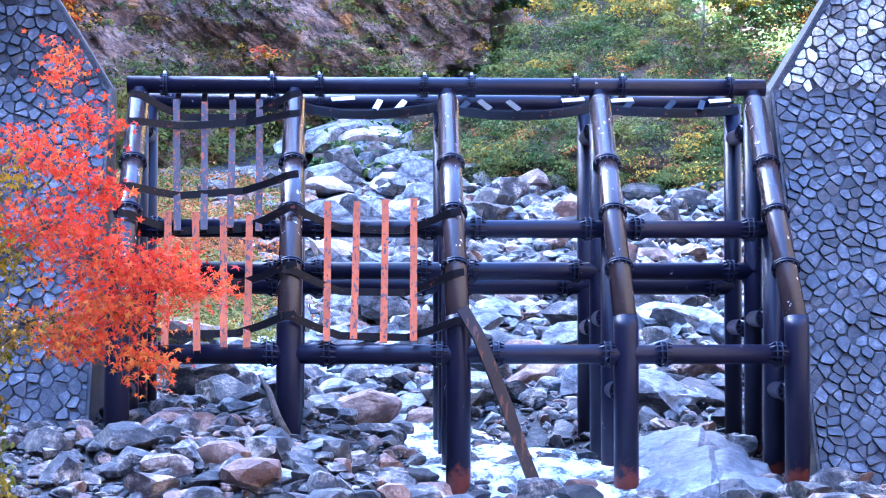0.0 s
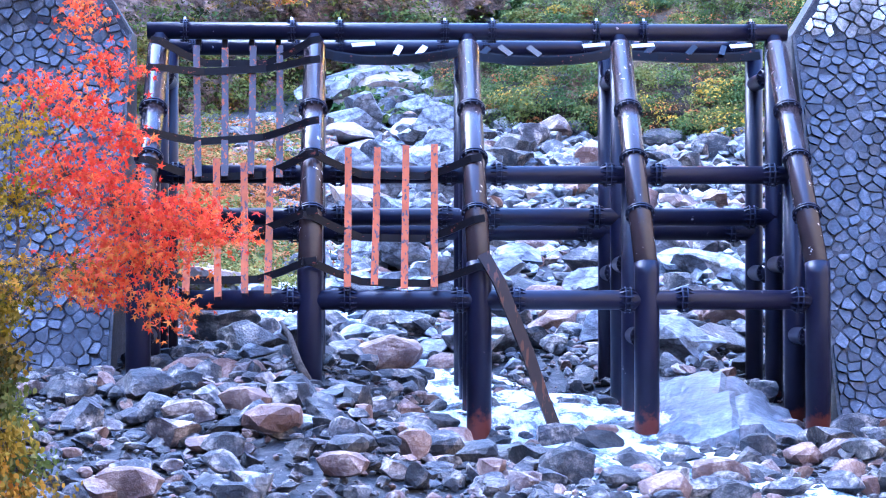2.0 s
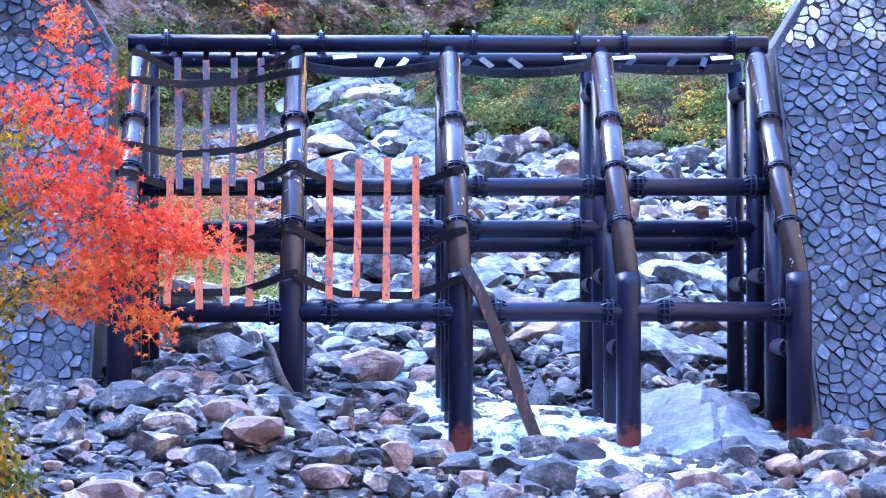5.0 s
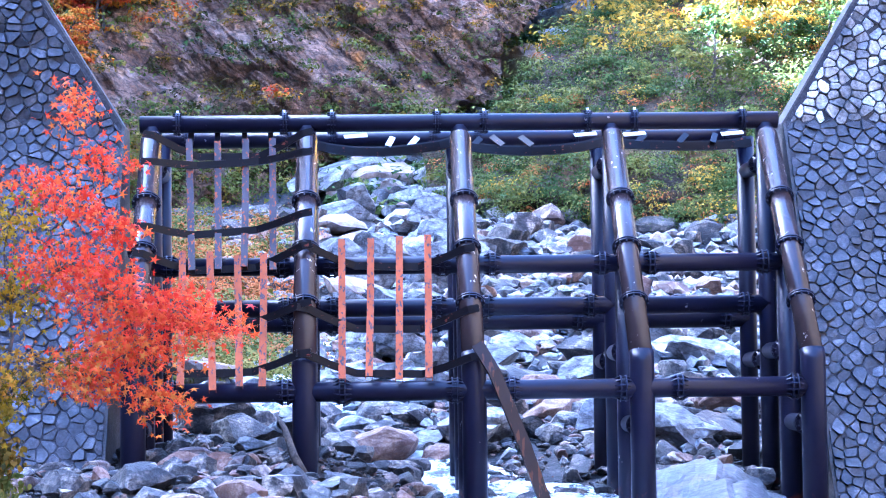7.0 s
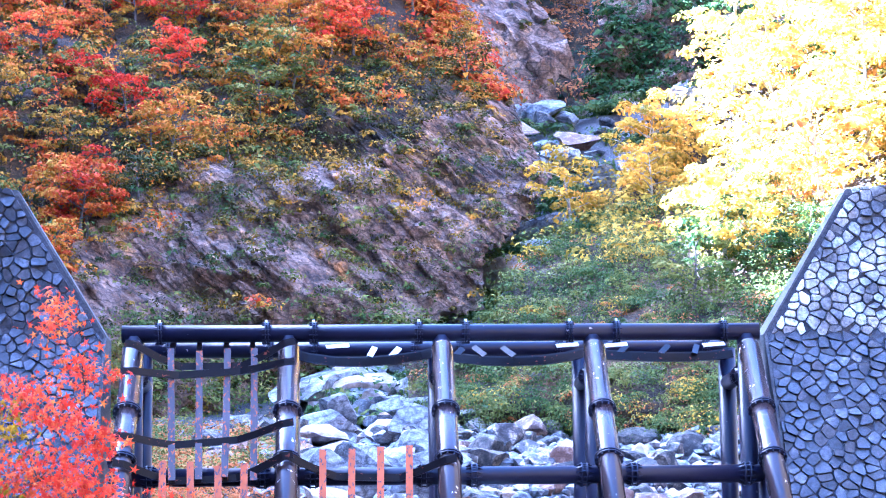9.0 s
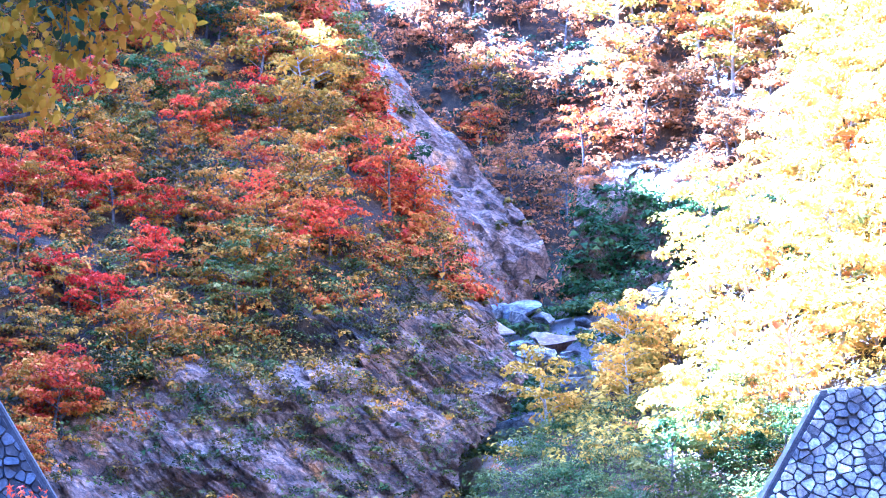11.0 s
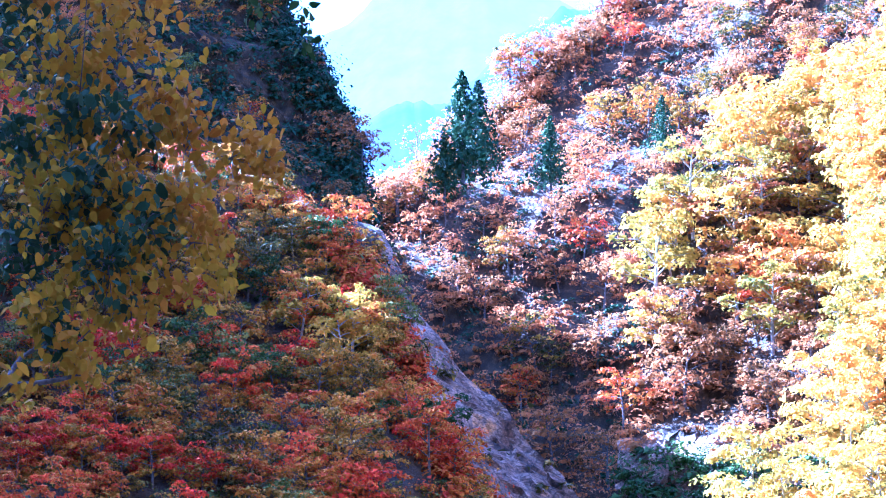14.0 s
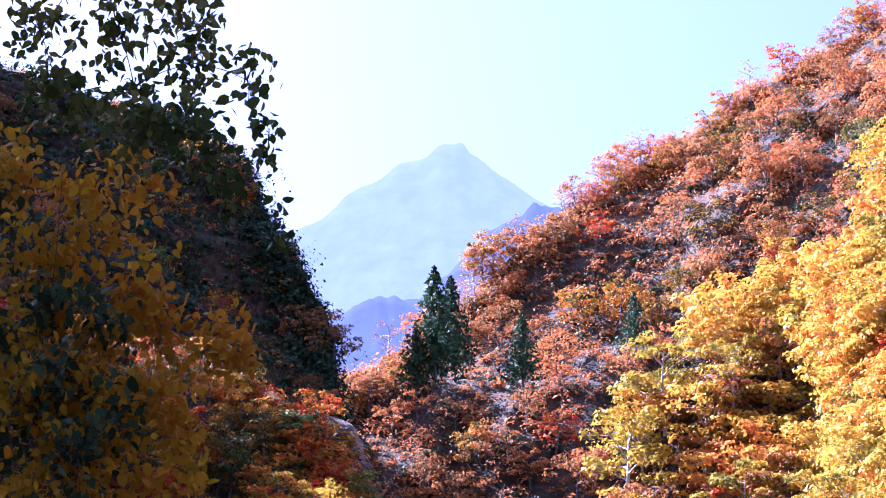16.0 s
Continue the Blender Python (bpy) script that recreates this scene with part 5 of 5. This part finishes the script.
near_tree("red_maple", "young maple with scarlet and orange autumn leaves before the dam", (-3.9, 14.6, 0.2), [
    (-7.0, 6.6, 14.8, 0.45, 0.5, 60, RED), (-6.3, 5.3, 14.8, 0.7, 0.5, 70, RED), (-7.9, 4.8, 14.8, 0.7, 0.4, 60, RED), (-8.6, 3.9, 14.8, 0.8, 0.7, 110, ALDER), (-6.9, 4.2, 14.9, 0.8, 0.35, 60, RED),
    (-6.0, 3.6, 14.8, 0.6, 0.4, 70, RED), (-7.3, 2.7, 14.8, 1.0, 0.6, 170, RED), (-8.6, 2.0, 14.9, 0.9, 0.8, 150, ALDER), (-6.2, 1.9, 14.8, 0.9, 0.6, 190, RED), (-4.6, 1.6, 14.7, 0.9, 0.6, 190, RED),
    (-5.6, 0.6, 14.7, 1.2, 0.5, 230, RED), (-3.6, 1.1, 14.7, 0.6, 0.35, 60, RED), (-6.6, -0.1, 14.7, 0.8, 0.5, 150, RED), (-4.9, -0.6, 14.7, 0.6, 0.35, 80, RED), (-7.9, 0.3, 14.8, 0.8, 0.6, 110, AUTUMN), (-8.9, -0.6, 14.8, 0.6, 0.7, 110, ALDER)],
    0.047, star_leaves, 3, twice=3.1)
near_tree("bank_shrub", "yellow-green and brown shrub on the near bank", (-3.3, 15.0, -0.2), [
    (-9.3, -0.9, 15, 0.4, 0.5, 110, GOLD), (-9.1, -2.0, 15, 0.45, 0.6, 150, AUTUMN), (-9.2, -3.0, 15, 0.5, 0.6, 150, GREEN), (-9.0, -3.9, 15, 0.55, 0.5, 150, GOLD), (-9.4, -4.6, 15, 0.7, 0.5, 170, AUTUMN),
    (-8.5, -4.7, 15.2, 0.5, 0.4, 110, GREEN), (-9.6, -2.4, 15, 0.5, 0.8, 160, AUTUMN), (-9.3, -3.5, 15.3, 0.5, 0.9, 200, GREEN), (-8.9, -5.2, 15, 0.8, 0.4, 140, AUTUMN)], 0.04, oval_leaves, 4, twice=3.4)
near_tree("golden_alder", "overhanging tree with golden yellow leaves", (-5.6, 12.5, 0.6), [
    (-4.64, 23.13, 12, 0.60, 0.30, 70, ALDER), (-3.10, 22.76, 12, 0.60, 0.25, 70, ALDER), (-2.62, 22.21, 12, 0.45, 0.30, 50, ALDER), (-4.86, 21.14, 12, 0.60, 0.50, 70, ALDER), (-3.92, 20.18, 12, 0.35, 0.60, 50, ALDER), (-3.45, 19.34, 12, 0.25, 0.40, 30, ALDER), (-5.57, 20.11, 12, 0.50, 0.60, 70, ALDER), (-6.53, 18.37, 12, 0.50, 0.60, 60, ALDER), (-7.03, 16.80, 12, 0.30, 0.60, 40, ALDER), (-7.71, 21.14, 12, 0.80, 0.80, 120, ALDER), (-8.2, 20.9, 12, 0.9, 1.0, 150, ALDER), (-6.9, 19.6, 12, 0.7, 0.8, 120, ALDER), (-5.9, 18.5, 12, 0.5, 0.6, 60, ALDER), (-6.3, 25.0, 12, 0.9, 0.5, 90, ALDER), (-7.4, 24.0, 12, 0.8, 0.6, 100, ALDER), (-6.2, 22.4, 12, 0.8, 0.5, 90, ALDER), (-6.6, 21.4, 12, 0.8, 0.8, 120, ALDER), (-5.2, 20.9, 12, 0.7, 0.7, 90, ALDER), (-8.2, 18.3, 12, 0.5, 0.9, 90, ALDER), (-7.4, 17.4, 12, 0.35, 0.7, 40, ALDER), (-7.6, 22.9, 12, 1.0, 0.7, 140, ALDER),
    (-4.6, 22.5, 12, 0.9, 0.3, 80, ALDER), (-3.3, 22.3, 12, 0.6, 0.25, 40, ALDER), (-8.4, 24.4, 12, 1.0, 0.7, 150, ALDER), (-5.7, 23.6, 12, 0.7, 0.5, 80, ALDER), (-8.8, 26.4, 12, 0.8, 0.7, 150, ALDER), (-7.0, 26.0, 12, 0.8, 0.5, 100, ALDER),
    (-5.2, 26.4, 12, 0.7, 0.4, 60, ALDER), (-5.0, 19.4, 12, 0.5, 0.5, 50, ALDER), (-4.3, 20.2, 12, 0.35, 0.5, 30, ALDER), (-8.9, 16.4, 12, 0.5, 0.6, 40, ALDER), (-8.9, 19.6, 12.3, 0.8, 1.2, 150, FIRSHADE), (-8.8, 22.2, 12.3, 0.8, 1.2, 160, FIRSHADE), (-8.9, 25.4, 12.3, 0.7, 0.8, 120, FIRSHADE), (-7.2, 20.6, 12.3, 0.5, 0.9, 90, FIRSHADE), (-7.9, 17.6, 12.3, 0.5, 0.8, 70, FIRSHADE),
    # darkest sprays paint in the crown's shade; GREEN ones its silhouette against the sky
    (-6.5, 19.5, 11.7, 0.6, 0.6, 80, FIRSHADE), (-5.6, 20.6, 11.7, 0.5, 0.6, 70, FIRSHADE), (-7.0, 21.6, 11.7, 0.7, 0.5, 90, FIRSHADE), (-6.1, 22.9, 11.7, 0.6, 0.4, 60, FIRSHADE), (-7.5, 23.4, 11.7, 0.6, 0.5, 70, FIRSHADE), (-5.4, 27.6, 11, 0.8, 0.4, 80, GREEN), (-4.2, 27.9, 11, 0.6, 0.5, 60, GREEN), (-3.3, 27.3, 11, 0.35, 0.6, 40, GREEN), (-5.6, 28.9, 11, 0.9, 0.4, 80, GREEN), (-4.0, 29.6, 11, 0.7, 0.5, 70, GREEN), (-7.6, 28.4, 11, 0.9, 0.5, 110, GREEN),
    (-6.2, 30.4, 11, 0.9, 0.4, 80, GREEN), (-4.4, 30.9, 11, 0.7, 0.4, 60, GREEN), (-8.4, 30.2, 11, 0.8, 0.5, 80, GREEN), (-7.4, 31.8, 11, 0.9, 0.4, 70, GREEN), (-2.9, 26.4, 11, 0.25, 0.35, 14, GREEN), (-2.3, 29.2, 11, 0.4, 0.5, 40, GREEN), (-1.7, 27.8, 11, 0.3, 0.5, 30, GREEN), (-2.2, 26.6, 11, 0.3, 0.4, 24, GREEN), (-1.3, 25.7, 11, 0.2, 0.3, 12, GREEN), (-3.6, 30.4, 11, 0.5, 0.4, 40, GREEN), (-5.0, 28.1, 11, 0.7, 0.5, 60, GREEN)],
    0.058, oval_leaves, 5, twice=1.6)
